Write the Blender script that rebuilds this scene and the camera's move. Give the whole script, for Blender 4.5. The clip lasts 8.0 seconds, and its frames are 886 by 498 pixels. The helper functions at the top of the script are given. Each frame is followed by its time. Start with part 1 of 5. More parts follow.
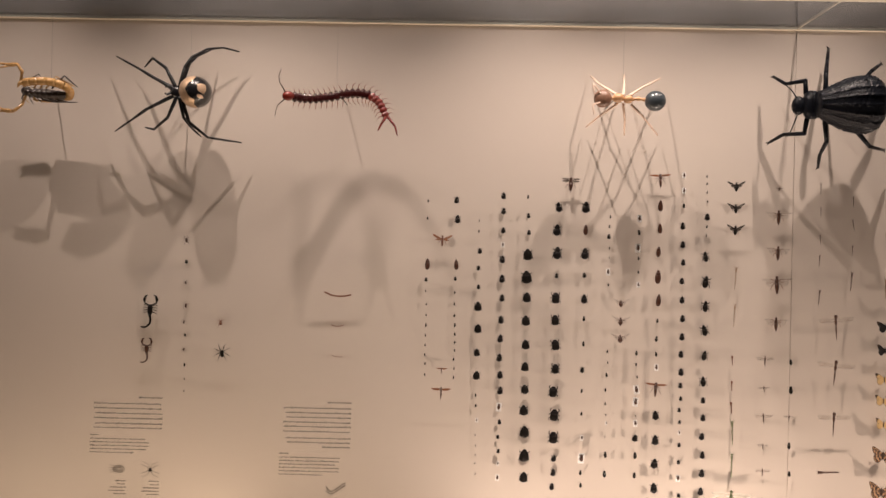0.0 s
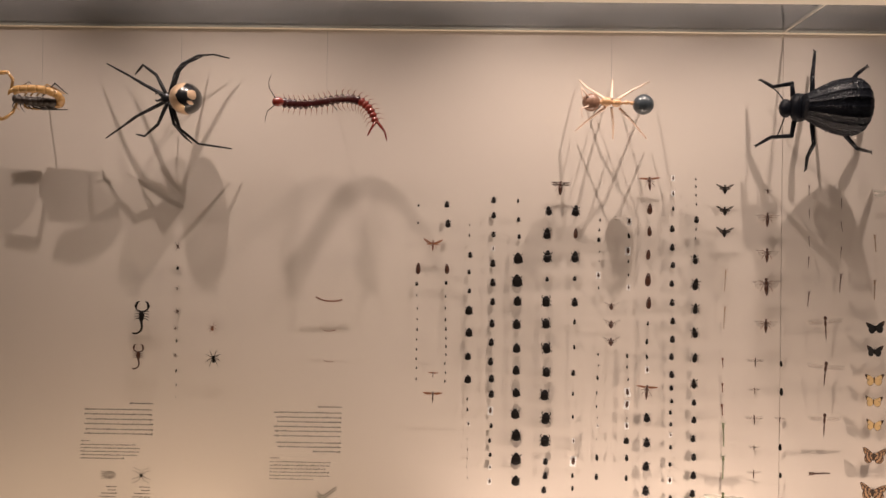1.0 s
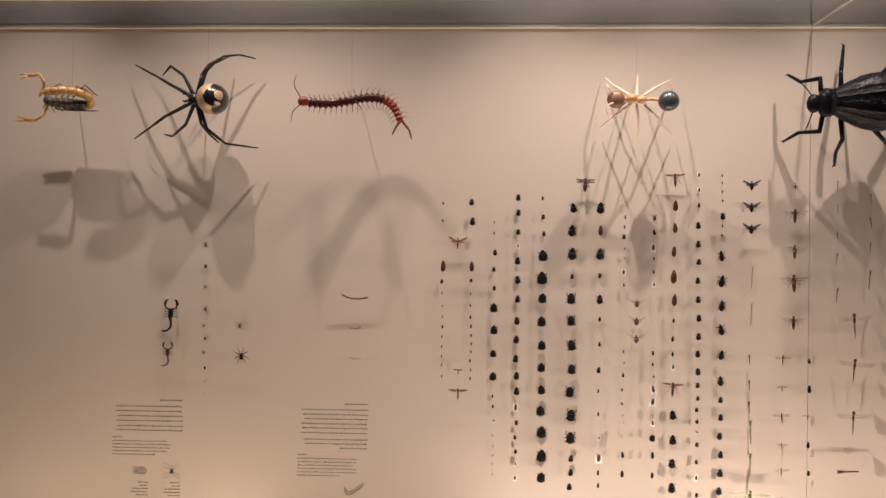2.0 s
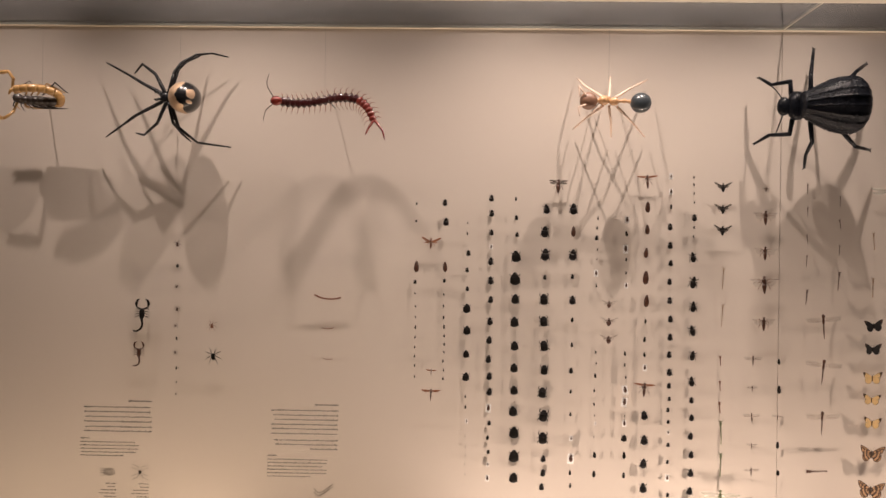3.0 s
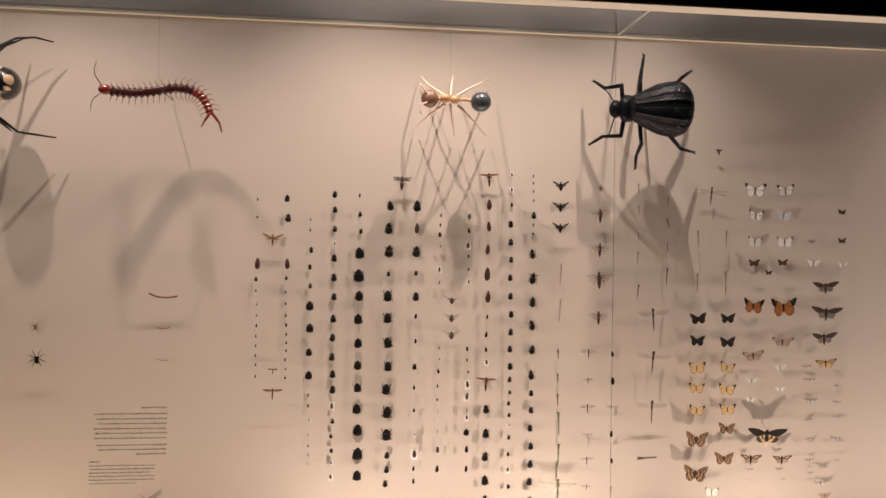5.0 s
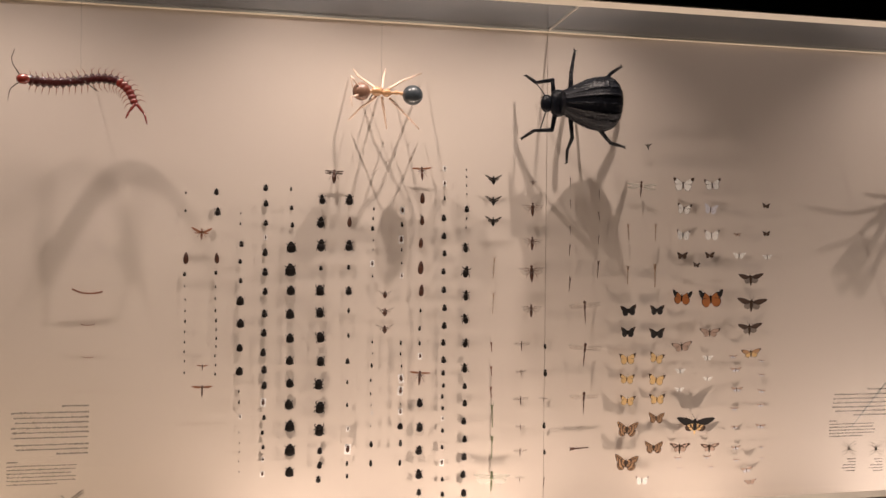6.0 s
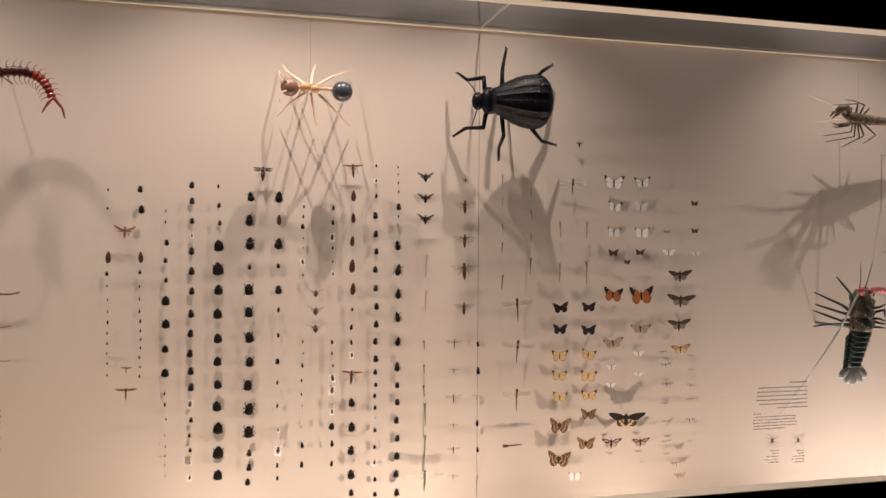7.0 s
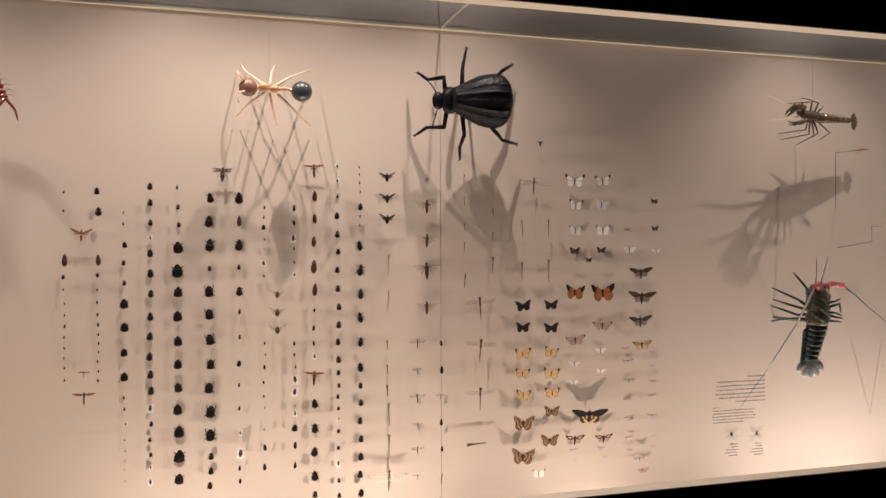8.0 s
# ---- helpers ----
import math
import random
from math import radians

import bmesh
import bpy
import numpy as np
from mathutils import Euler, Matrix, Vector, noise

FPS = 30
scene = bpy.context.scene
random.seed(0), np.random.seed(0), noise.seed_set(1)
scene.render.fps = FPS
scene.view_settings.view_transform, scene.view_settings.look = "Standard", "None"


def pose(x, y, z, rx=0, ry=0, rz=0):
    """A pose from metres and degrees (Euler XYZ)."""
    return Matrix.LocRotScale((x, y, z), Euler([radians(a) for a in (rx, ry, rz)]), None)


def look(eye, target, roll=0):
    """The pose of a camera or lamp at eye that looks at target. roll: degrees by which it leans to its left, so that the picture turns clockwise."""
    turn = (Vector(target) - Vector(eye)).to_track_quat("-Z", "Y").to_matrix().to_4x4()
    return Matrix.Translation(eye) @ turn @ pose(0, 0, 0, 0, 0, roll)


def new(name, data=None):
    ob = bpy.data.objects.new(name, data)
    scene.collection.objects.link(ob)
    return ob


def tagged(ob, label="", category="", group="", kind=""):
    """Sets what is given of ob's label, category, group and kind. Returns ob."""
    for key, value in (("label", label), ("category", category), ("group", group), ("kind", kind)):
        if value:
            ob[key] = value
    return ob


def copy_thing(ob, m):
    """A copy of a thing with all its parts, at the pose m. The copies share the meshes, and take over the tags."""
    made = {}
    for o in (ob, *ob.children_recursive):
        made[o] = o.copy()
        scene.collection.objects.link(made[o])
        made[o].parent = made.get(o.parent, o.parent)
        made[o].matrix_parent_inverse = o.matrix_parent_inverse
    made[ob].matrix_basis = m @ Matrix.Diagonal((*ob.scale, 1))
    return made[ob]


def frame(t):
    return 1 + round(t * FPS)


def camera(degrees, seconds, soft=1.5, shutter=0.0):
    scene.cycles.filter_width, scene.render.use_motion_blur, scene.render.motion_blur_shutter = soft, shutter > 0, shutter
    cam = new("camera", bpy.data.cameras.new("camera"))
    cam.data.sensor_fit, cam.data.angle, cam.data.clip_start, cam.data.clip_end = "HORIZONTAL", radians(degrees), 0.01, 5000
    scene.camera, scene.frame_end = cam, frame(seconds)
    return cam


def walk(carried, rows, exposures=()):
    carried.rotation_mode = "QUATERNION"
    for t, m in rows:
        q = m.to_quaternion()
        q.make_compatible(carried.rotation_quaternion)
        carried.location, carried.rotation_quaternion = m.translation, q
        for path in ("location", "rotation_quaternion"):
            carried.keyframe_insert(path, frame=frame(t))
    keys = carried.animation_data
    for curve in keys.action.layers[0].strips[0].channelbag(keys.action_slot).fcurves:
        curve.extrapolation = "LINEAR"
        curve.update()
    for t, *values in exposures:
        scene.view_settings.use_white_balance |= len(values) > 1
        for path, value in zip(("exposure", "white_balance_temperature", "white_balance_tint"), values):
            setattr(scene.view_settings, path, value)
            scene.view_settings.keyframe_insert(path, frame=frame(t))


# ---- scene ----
cam = camera(56.6, 8.0)
PATH = [
    (0, (-0.926, -2.293, 1.555), (-0.961, -0.294, 1.553), 1.2),
    (0.5, (-0.914, -2.294, 1.559), (-0.931, -0.294, 1.561), 1.0),
    (1, (-0.907, -2.3, 1.548), (-0.936, -0.3, 1.563), 0.8),
    (1.5, (-0.913, -2.308, 1.552), (-1.001, -0.31, 1.555), 0.6),
    (3, (-0.881, -2.307, 1.561), (-0.928, -0.307, 1.56), 0.8),
    (3.5, (-0.856, -2.304, 1.56), (-0.808, -0.305, 1.556), 0.6),
    (4, (-0.835, -2.302, 1.559), (-0.708, -0.306, 1.556), 0.6),
    (4.5, (-0.813, -2.302, 1.557), (-0.622, -0.311, 1.56), 0.8),
    (6, (-0.751, -2.306, 1.545), (-0.372, -0.342, 1.542), 0.6),
    (6.5, (-0.736, -2.304, 1.547), (-0.286, -0.356, 1.543), 0.6),
    (7, (-0.705, -2.302, 1.542), (-0.202, -0.366, 1.538), 0.4),
    (7.5, (-0.696, -2.3, 1.539), (-0.151, -0.376, 1.532), 0.4),
    (8, (-0.683, -2.311, 1.536), (-0.111, -0.395, 1.536), -0.2),
]
walk(cam, [(t, look(eye, target, roll)) for t, eye, target, roll in PATH])

# ---- light: downlights above the glass lid, uplights in a deep trough behind the sill ----
world = bpy.data.worlds.new("dark_gallery")
scene.world = world
world.use_nodes = True
world.node_tree.nodes["Background"].inputs["Color"].default_value = (0.02, 0.018, 0.016, 1)
world.node_tree.nodes["Background"].inputs["Strength"].default_value = 0.3
scene.view_settings.exposure = 0.0
WARM, AMBER_LIGHT, DEEP_AMBER = (1.0, 0.82, 0.712), (1.0, 0.78, 0.635), (1.0, 0.75, 0.53)


def spot(name, eye, target, watts, cone, blend, radius, colour):
    data = bpy.data.lights.new(name, "SPOT")
    data.energy, data.color = watts, colour
    data.spot_size, data.spot_blend, data.shadow_soft_size = radians(cone), blend, radius
    ob = new(name, data)
    ob.matrix_world = look(eye, target)
    return ob


for x, watts in ((-2.56, 3), (-2.15, 20), (-1.66, 20), (-1.40, 20), (-1.08, 9), (-0.73, 34), (-0.37, 28), (0.03, 27), (1.22, 22), (1.62, 6), (2.10, 9)):
    spot("downlight", (x, -0.38, 2.53), (x, -0.33, 1.20), watts, 103, 1.0, 0.007, WARM)
for x, watts in ((-2.40, 4), (-2.05, 6.5), (-1.62, 9.5), (-1.18, 5.5), (-0.74, 15), (-0.45, 7), (-0.18, 16.5), (0.16, 6.5), (0.46, 14), (0.80, 6), (1.12, 15), (1.45, 18), (1.85, 15)):
    spot("uplight", (x, -0.24, 0.53), (x, -0.22, 1.30), watts, 126, 0.9, 0.006, DEEP_AMBER if x < -0.9 else AMBER_LIGHT if x < 0.9 else WARM)


# ---- materials ----
def mat(name, base, rough=0.5, metal=0.0, vary=0.25, scale=60.0, bump=0.1, fine=600.0, coat=0.0, alpha=1.0, spec=0.5):
    """A surface with broad blotches, fine grain and a slight relief."""
    m = bpy.data.materials.new(name)
    m.use_nodes = True
    nt = m.node_tree
    b = nt.nodes["Principled BSDF"]
    co = nt.nodes.new("ShaderNodeTexCoord")
    n1, n2 = nt.nodes.new("ShaderNodeTexNoise"), nt.nodes.new("ShaderNodeTexNoise")
    n1.inputs["Scale"].default_value, n1.inputs["Detail"].default_value = scale, 5
    n2.inputs["Scale"].default_value, n2.inputs["Detail"].default_value = fine, 3
    nt.links.new(co.outputs["Object"], n1.inputs["Vector"])
    nt.links.new(co.outputs["Object"], n2.inputs["Vector"])
    ramp = nt.nodes.new("ShaderNodeMix")
    ramp.data_type = "RGBA"
    ramp.inputs[6].default_value = (*[c * (1 - vary) for c in base], 1)
    ramp.inputs[7].default_value = (*[min(1, c * (1 + vary)) for c in base], 1)
    add = nt.nodes.new("ShaderNodeMath")
    add.operation = "MULTIPLY_ADD"
    add.inputs[1].default_value = 0.35
    nt.links.new(n2.outputs["Fac"], add.inputs[0])
    sub = nt.nodes.new("ShaderNodeMath")
    sub.operation = "MULTIPLY"
    sub.inputs[1].default_value = 0.65
    nt.links.new(n1.outputs["Fac"], sub.inputs[0])
    nt.links.new(sub.outputs[0], add.inputs[2])
    nt.links.new(add.outputs[0], ramp.inputs[0])
    nt.links.new(ramp.outputs[2], b.inputs["Base Color"])
    b.inputs["Roughness"].default_value, b.inputs["Metallic"].default_value = rough, metal
    b.inputs["Coat Weight"].default_value, b.inputs["Coat Roughness"].default_value = coat, 0.12
    b.inputs["Alpha"].default_value, b.inputs["Specular IOR Level"].default_value = alpha, spec
    if bump:
        bn = nt.nodes.new("ShaderNodeBump")
        bn.inputs["Strength"].default_value, bn.inputs["Distance"].default_value = bump, 0.002
        nt.links.new(n2.outputs["Fac"], bn.inputs["Height"])
        nt.links.new(bn.outputs["Normal"], b.inputs["Normal"])
    return m


def glass(name, f0, tint, sheen=(1, 1, 1), blur=0.004):
    m = bpy.data.materials.new(name)
    m.use_nodes = True
    nt = m.node_tree
    nt.nodes.remove(nt.nodes["Principled BSDF"])
    mix, face = nt.nodes.new("ShaderNodeMixShader"), nt.nodes.new("ShaderNodeLayerWeight")
    power, fr = nt.nodes.new("ShaderNodeMath"), nt.nodes.new("ShaderNodeMath")
    power.operation, power.inputs[1].default_value = "POWER", 5.0
    fr.operation, fr.inputs[1].default_value, fr.inputs[2].default_value = "MULTIPLY_ADD", 1 - f0, f0
    face.inputs["Blend"].default_value = 0.5
    nt.links.new(face.outputs["Facing"], power.inputs[0])
    nt.links.new(power.outputs[0], fr.inputs[0])
    tr, gl = nt.nodes.new("ShaderNodeBsdfTransparent"), nt.nodes.new("ShaderNodeBsdfGlossy")
    gl.inputs["Roughness"].default_value = blur
    gl.inputs["Color"].default_value = (*sheen, 1)
    tr.inputs["Color"].default_value = (*tint, 1)
    nt.links.new(fr.outputs[0], mix.inputs[0])
    nt.links.new(tr.outputs[0], mix.inputs[1])
    nt.links.new(gl.outputs[0], mix.inputs[2])
    nt.links.new(mix.outputs[0], nt.nodes["Material Output"].inputs["Surface"])
    return m


WALL = mat("beige_paint", (0.62, 0.545, 0.48), 0.75, vary=0.05, scale=2.5, bump=0.05, fine=350)
PLENUM = mat("grey_primer", (0.085, 0.095, 0.105), 0.7, vary=0.08, scale=4, bump=0.04)
BLACK_WALL = mat("black_gallery_paint", (0.012, 0.011, 0.011), 0.7, vary=0.2, scale=5, bump=0.05)
CARPET = mat("dark_carpet", (0.02, 0.019, 0.018), 0.95, vary=0.3, scale=30, bump=0.4)
IVORY = mat("ivory_metal_trim", (0.72, 0.66, 0.56), 0.4, vary=0.06, scale=8, bump=0.03)
GOLD_TRIM = mat("pale_cream_channel", (0.85, 0.76, 0.60), 0.35, vary=0.08, scale=12, bump=0.03)
SEAM = mat("seam_shadow_gap", (0.26, 0.22, 0.18), 0.8, vary=0.1)
PANE = glass("clear_glass", 0.02, (1, 1, 1))
LID = glass("grey_glass", 0.26, (0.90, 0.93, 0.95), (0.70, 0.74, 0.80), 0.03)
INK = mat("printed_ink", (0.09, 0.072, 0.058), 0.6, vary=0.2, bump=0, alpha=0.34)
GREY_INK = mat("printed_grey_ink", (0.27, 0.23, 0.19), 0.6, vary=0.3, bump=0)
STEEL = mat("dull_grey_wire", (0.11, 0.10, 0.09), 0.6, vary=0.1)
PIN = mat("insect_pin_steel", (0.25, 0.24, 0.22), 0.4, metal=0.8, vary=0.1)
CARD = mat("white_card", (0.85, 0.84, 0.82), 0.8, vary=0.04)
BLACK = mat("black_chitin", (0.010, 0.008, 0.008), 0.42, vary=0.4, scale=90, bump=0.3, spec=0.12)
BLACK_RIB = mat("pitted_black_resin", (0.006, 0.007, 0.010), 0.30, vary=0.5, scale=70, bump=0.7, fine=160, spec=0.14)
SOOT = mat("dull_black_chitin", (0.010, 0.008, 0.007), 0.5, vary=0.4, scale=200, bump=0.3, spec=0.1)
BROWN = mat("brown_chitin", (0.062, 0.022, 0.012), 0.4, vary=0.4, scale=150, bump=0.2)
RUST = mat("rust_chitin", (0.15, 0.048, 0.020), 0.45, vary=0.35, scale=150, bump=0.2)
GREEN = mat("dry_green_chitin", (0.13, 0.15, 0.07), 0.5, vary=0.3, scale=120, bump=0.1)
STRAW = mat("straw_chitin", (0.24, 0.15, 0.085), 0.5, vary=0.3, scale=120, bump=0.1)
FUR = mat("dark_brown_fur", (0.05, 0.028, 0.016), 0.9, vary=0.4, scale=300, bump=0.5)
GAUZE = mat("clear_wing_membrane", (0.60, 0.50, 0.40), 0.25, vary=0.3, scale=150, bump=0.1, alpha=0.15)
PALE_GAUZE = mat("whitish_wing_membrane", (0.74, 0.74, 0.64), 0.2, vary=0.25, scale=150, bump=0.1, alpha=0.38)
SMOKE = mat("smoky_wing_membrane", (0.05, 0.035, 0.03), 0.35, vary=0.3, scale=200, bump=0.1, alpha=0.8)
RED_GAUZE = mat("rusty_wing_membrane", (0.32, 0.10, 0.03), 0.4, vary=0.3, scale=200, bump=0.1, alpha=0.8)
WHITE_W = mat("white_wing_scales", (0.87, 0.85, 0.81), 0.8, vary=0.12, scale=120, bump=0.1)
VIOLET_W = mat("lilac_white_wing_scales", (0.66, 0.65, 0.70), 0.8, vary=0.15, scale=120, bump=0.1)
BLACK_W = mat("black_wing_scales", (0.009, 0.007, 0.007), 0.85, vary=0.4, scale=150, bump=0.1)
ORANGE_W = mat("orange_wing_scales", (0.42, 0.14, 0.035), 0.8, vary=0.25, scale=90, bump=0.1)
YELLOW_W = mat("yellow_wing_scales", (0.70, 0.48, 0.22), 0.8, vary=0.22, scale=90, bump=0.1)
TAWNY_W = mat("tawny_wing_scales", (0.46, 0.27, 0.14), 0.8, vary=0.6, scale=160, bump=0.1)
BROWN_W = mat("brown_wing_scales", (0.065, 0.036, 0.024), 0.8, vary=0.4, scale=150, bump=0.1)
PINK_W = mat("pinkish_wing_scales", (0.50, 0.36, 0.29), 0.8, vary=0.3, scale=120, bump=0.1)
GREY_W = mat("grey_wing_scales", (0.24, 0.20, 0.17), 0.8, vary=0.35, scale=150, bump=0.1)
CENT_DARK = mat("oxblood_shell", (0.045, 0.008, 0.008), 0.2, vary=0.5, scale=70, bump=0.08, coat=0.8)
CENT_RED = mat("red_shell", (0.17, 0.020, 0.014), 0.22, vary=0.35, scale=70, bump=0.08, coat=0.8)
CENT_LEG = mat("amber_red_leg", (0.24, 0.075, 0.04), 0.35, vary=0.4, scale=90)
ANT_GOLD = mat("honey_resin", (0.48, 0.27, 0.13), 0.35, vary=0.25, scale=80, coat=0.3)
ANT_RED = mat("reddish_brown_resin", (0.20, 0.105, 0.068), 0.4, vary=0.3, scale=110, bump=0.2, coat=0.3)
ANT_LEG = mat("pale_amber_resin", (0.74, 0.56, 0.45), 0.35, vary=0.2, scale=60)
ANT_BLUE = mat("blue_black_resin", (0.045, 0.055, 0.064), 0.30, vary=0.25, scale=40, bump=0.05, coat=0.4)
SPIDER_GOLD = mat("bronze_cream_patch", (0.56, 0.39, 0.26), 0.42, metal=0.4, vary=0.5, scale=40, bump=0.08, coat=0.4)
SPIDER_BLACK = mat("glossy_black_resin", (0.010, 0.010, 0.012), 0.26, vary=0.3, scale=50, bump=0.03, coat=0.8)
SPIDER_LEG = mat("satin_black_resin", (0.010, 0.010, 0.012), 0.42, vary=0.4, scale=60, bump=0.15, spec=0.3)
AMBER = mat("amber_resin", (0.50, 0.29, 0.11), 0.25, vary=0.8, scale=38, bump=0.25, coat=0.6)
SCORP_DARK = mat("dark_brown_resin", (0.028, 0.019, 0.016), 0.4, vary=0.4, scale=80, coat=0.4)
CRAY = mat("olive_brown_shell", (0.11, 0.078, 0.052), 0.16, vary=0.85, scale=60, bump=0.12, coat=0.7)
CRAY_PALE = mat("ivory_antenna", (0.75, 0.66, 0.50), 0.4, vary=0.1)
LOB_DARK = mat("dark_teal_shell", (0.036, 0.068, 0.070), 0.35, vary=0.5, scale=60, bump=0.25, coat=0.3)
LOB_MID = mat("slate_teal_shell", (0.15, 0.18, 0.18), 0.35, vary=0.6, scale=60, bump=0.2, coat=0.3)
# albedo raised in place of the light a tilted tail fan would catch
LOB_PALE = mat("grey_teal_shell", (0.50, 0.53, 0.52), 0.4, vary=0.4, scale=60, bump=0.2)
LOB_BROWN = mat("mottled_brown_shell", (0.15, 0.125, 0.085), 0.4, vary=0.95, scale=55, bump=0.5, fine=220)
LOB_PINK = mat("coral_pink_shell", (0.55, 0.15, 0.16), 0.4, vary=0.6, scale=90, bump=0.3)


# ---- mesh tools ----
def mesh_object(name, bm, materials, parent=None, label="", smooth=True):
    me = bpy.data.meshes.new(name)
    bm.to_mesh(me)
    bm.free()
    for m in (materials if isinstance(materials, (list, tuple)) else [materials]):
        me.materials.append(m)
    if smooth:
        for p in me.polygons:
            p.use_smooth = True
    ob = new(name, me)
    if parent is not None:
        ob.parent = parent
    if label:
        ob["label"] = label
    return ob


def part(name, bm, material, parent, label="", smooth=True):
    return mesh_object(name, bm, material, parent, label, smooth)


def thing(name, at, label, category, group=""):
    ob = new(name)
    ob.empty_display_size = 0.01
    ob.matrix_world = at
    return tagged(ob, label, category, group)


def box(x0, x1, y0, y1, z0, z1, bm=None, bevel=0.0):
    bm = bm or bmesh.new()
    made = bmesh.ops.create_cube(bm, size=1)["verts"]
    for v in made:
        v.co = Vector(((x0 + x1) / 2 + v.co.x * (x1 - x0), (y0 + y1) / 2 + v.co.y * (y1 - y0), (z0 + z1) / 2 + v.co.z * (z1 - z0)))
    if bevel:
        edges = list({e for v in made for e in v.link_edges})
        bmesh.ops.bevel(bm, geom=edges, offset=bevel, segments=2, affect="EDGES", profile=0.5)
    return bm


def tube(points, radii, seg=6, bm=None, flat=1.0):
    """A tapering limb through the points, with closed ends."""
    bm = bm or bmesh.new()
    pts = [Vector(p) for p in points]
    if not isinstance(radii, (list, tuple)):
        radii = [radii] * len(pts)
    rings = []
    for i, p in enumerate(pts):
        d = (pts[min(i + 1, len(pts) - 1)] - pts[max(i - 1, 0)]).normalized()
        u = d.cross(Vector((0, 1, 0)))
        u = u.normalized() if u.length > 0.05 else Vector((1, 0, 0))
        w = d.cross(u).normalized()
        rings.append([bm.verts.new(p + radii[i] * (math.cos(a) * u + flat * math.sin(a) * w)) for a in [2 * math.pi * k / seg for k in range(seg)]])
    for a, b in zip(rings, rings[1:]):
        for k in range(seg):
            bm.faces.new((a[k], a[(k + 1) % seg], b[(k + 1) % seg], b[k]))
    bm.faces.new(rings[0][::-1])
    bm.faces.new(rings[-1])
    bmesh.ops.recalc_face_normals(bm, faces=bm.faces[:])
    return bm


def blob(center, radii, turn=0.0, bm=None, seg=12, rings=8):
    """An ellipsoid, turned about the axis that points at the viewer (degrees)."""
    bm = bm or bmesh.new()
    m = Matrix.Translation(center) @ pose(0, 0, 0, 0, turn, 0) @ Matrix.Diagonal((*radii, 1))
    bmesh.ops.create_uvsphere(bm, u_segments=seg, v_segments=rings, radius=1, matrix=m)
    return bm


def smooth_line(points, steps):
    """Catmull-Rom through the points."""
    p = [Vector(q) for q in points]
    p = [2 * p[0] - p[1]] + p + [2 * p[-1] - p[-2]]
    out = []
    for i in range(1, len(p) - 2):
        for k in range(steps):
            t = k / steps
            a, b, c, d = p[i - 1], p[i], p[i + 1], p[i + 2]
            out.append(0.5 * (2 * b + (c - a) * t + (2 * a - 5 * b + 4 * c - d) * t * t + (3 * b - a - 3 * c + d) * t ** 3))
    return out + [p[-2]]


def lathe(profile, flat=0.6, seg=16, ridge=0, depth=0.0, bm=None):
    """A body along z: profile of (z, radius), flattened towards the viewer, with lengthwise ridges."""
    bm = bm or bmesh.new()
    rings = []
    for z, r in profile:
        ring = []
        for k in range(seg):
            a = 2 * math.pi * k / seg
            q = r * (1 + depth * math.cos(ridge * a)) if ridge else r
            ring.append(bm.verts.new((q * math.cos(a), q * flat * math.sin(a), z)))
        rings.append(ring)
    for a, b in zip(rings, rings[1:]):
        for k in range(seg):
            bm.faces.new((a[k], a[(k + 1) % seg], b[(k + 1) % seg], b[k]))
    bm.faces.new(rings[0][::-1])
    bm.faces.new(rings[-1])
    bmesh.ops.recalc_face_normals(bm, faces=bm.faces[:])
    return bm


# ---- the room and the case ----
X0, X1 = -2.95, 2.55          # ends of the case
TOP, SILL, LID_Z = 2.127, 0.928, 2.18
FACE, BACK = -0.475, -0.430   # front and back of the gallery wall that frames the opening


def structure(name, bm, material, label, category, smooth=False):
    return tagged(mesh_object(name, bm, material, smooth=smooth), label, category, kind="structure")


structure("wall_back_1", box(X0, -0.0007, 0, 0.15, 0.25, 2.60), WALL, "matt beige painted back panel of the display case", "wall")
structure("wall_back_2", box(0.0007, X1, 0, 0.15, 0.25, 2.60), WALL, "matt beige painted back panel of the display case", "wall")
structure("trim_seam", box(-0.0007, 0.0007, 0.004, 0.15, 0.25, 2.60), SEAM, "narrow dark joint between two back panels", "joint")
structure("wall_case_end_1", box(X0 - 0.05, X0, BACK, 0.15, 0.25, 2.60), WALL, "matt beige painted end panel of the display case", "wall")
structure("wall_case_end_2", box(X1, X1 + 0.05, BACK, 0.15, 0.25, 2.60), WALL, "matt beige painted end panel of the display case", "wall")
structure("floor_trough", box(X0, X1, BACK, 0, 0.25, 0.30), WALL, "beige floor of the lighting trough below the sill", "case floor")
structure("wall_front_lower", box(-4.2, 4.0, FACE, BACK, 0.0, SILL - 0.006), BLACK_WALL, "black painted gallery wall below the display opening", "wall")
structure("wall_front_upper", box(-4.2, 4.0, FACE, BACK, TOP + 0.006, 3.0), BLACK_WALL, "black painted gallery wall above the display opening", "wall")
structure("wall_front_end_1", box(-4.2, X0, FACE, BACK, SILL - 0.006, TOP + 0.006), BLACK_WALL, "black painted gallery wall beside the display opening", "wall")
structure("wall_front_end_2", box(X1, 4.0, FACE, BACK, SILL - 0.006, TOP + 0.006), BLACK_WALL, "black painted gallery wall beside the display opening", "wall")
structure("trim_sill", box(X0, X1, FACE - 0.002, BACK + 0.002, SILL - 0.006, SILL, bevel=0.0015), IVORY, "ivory painted sill along the display opening", "sill")
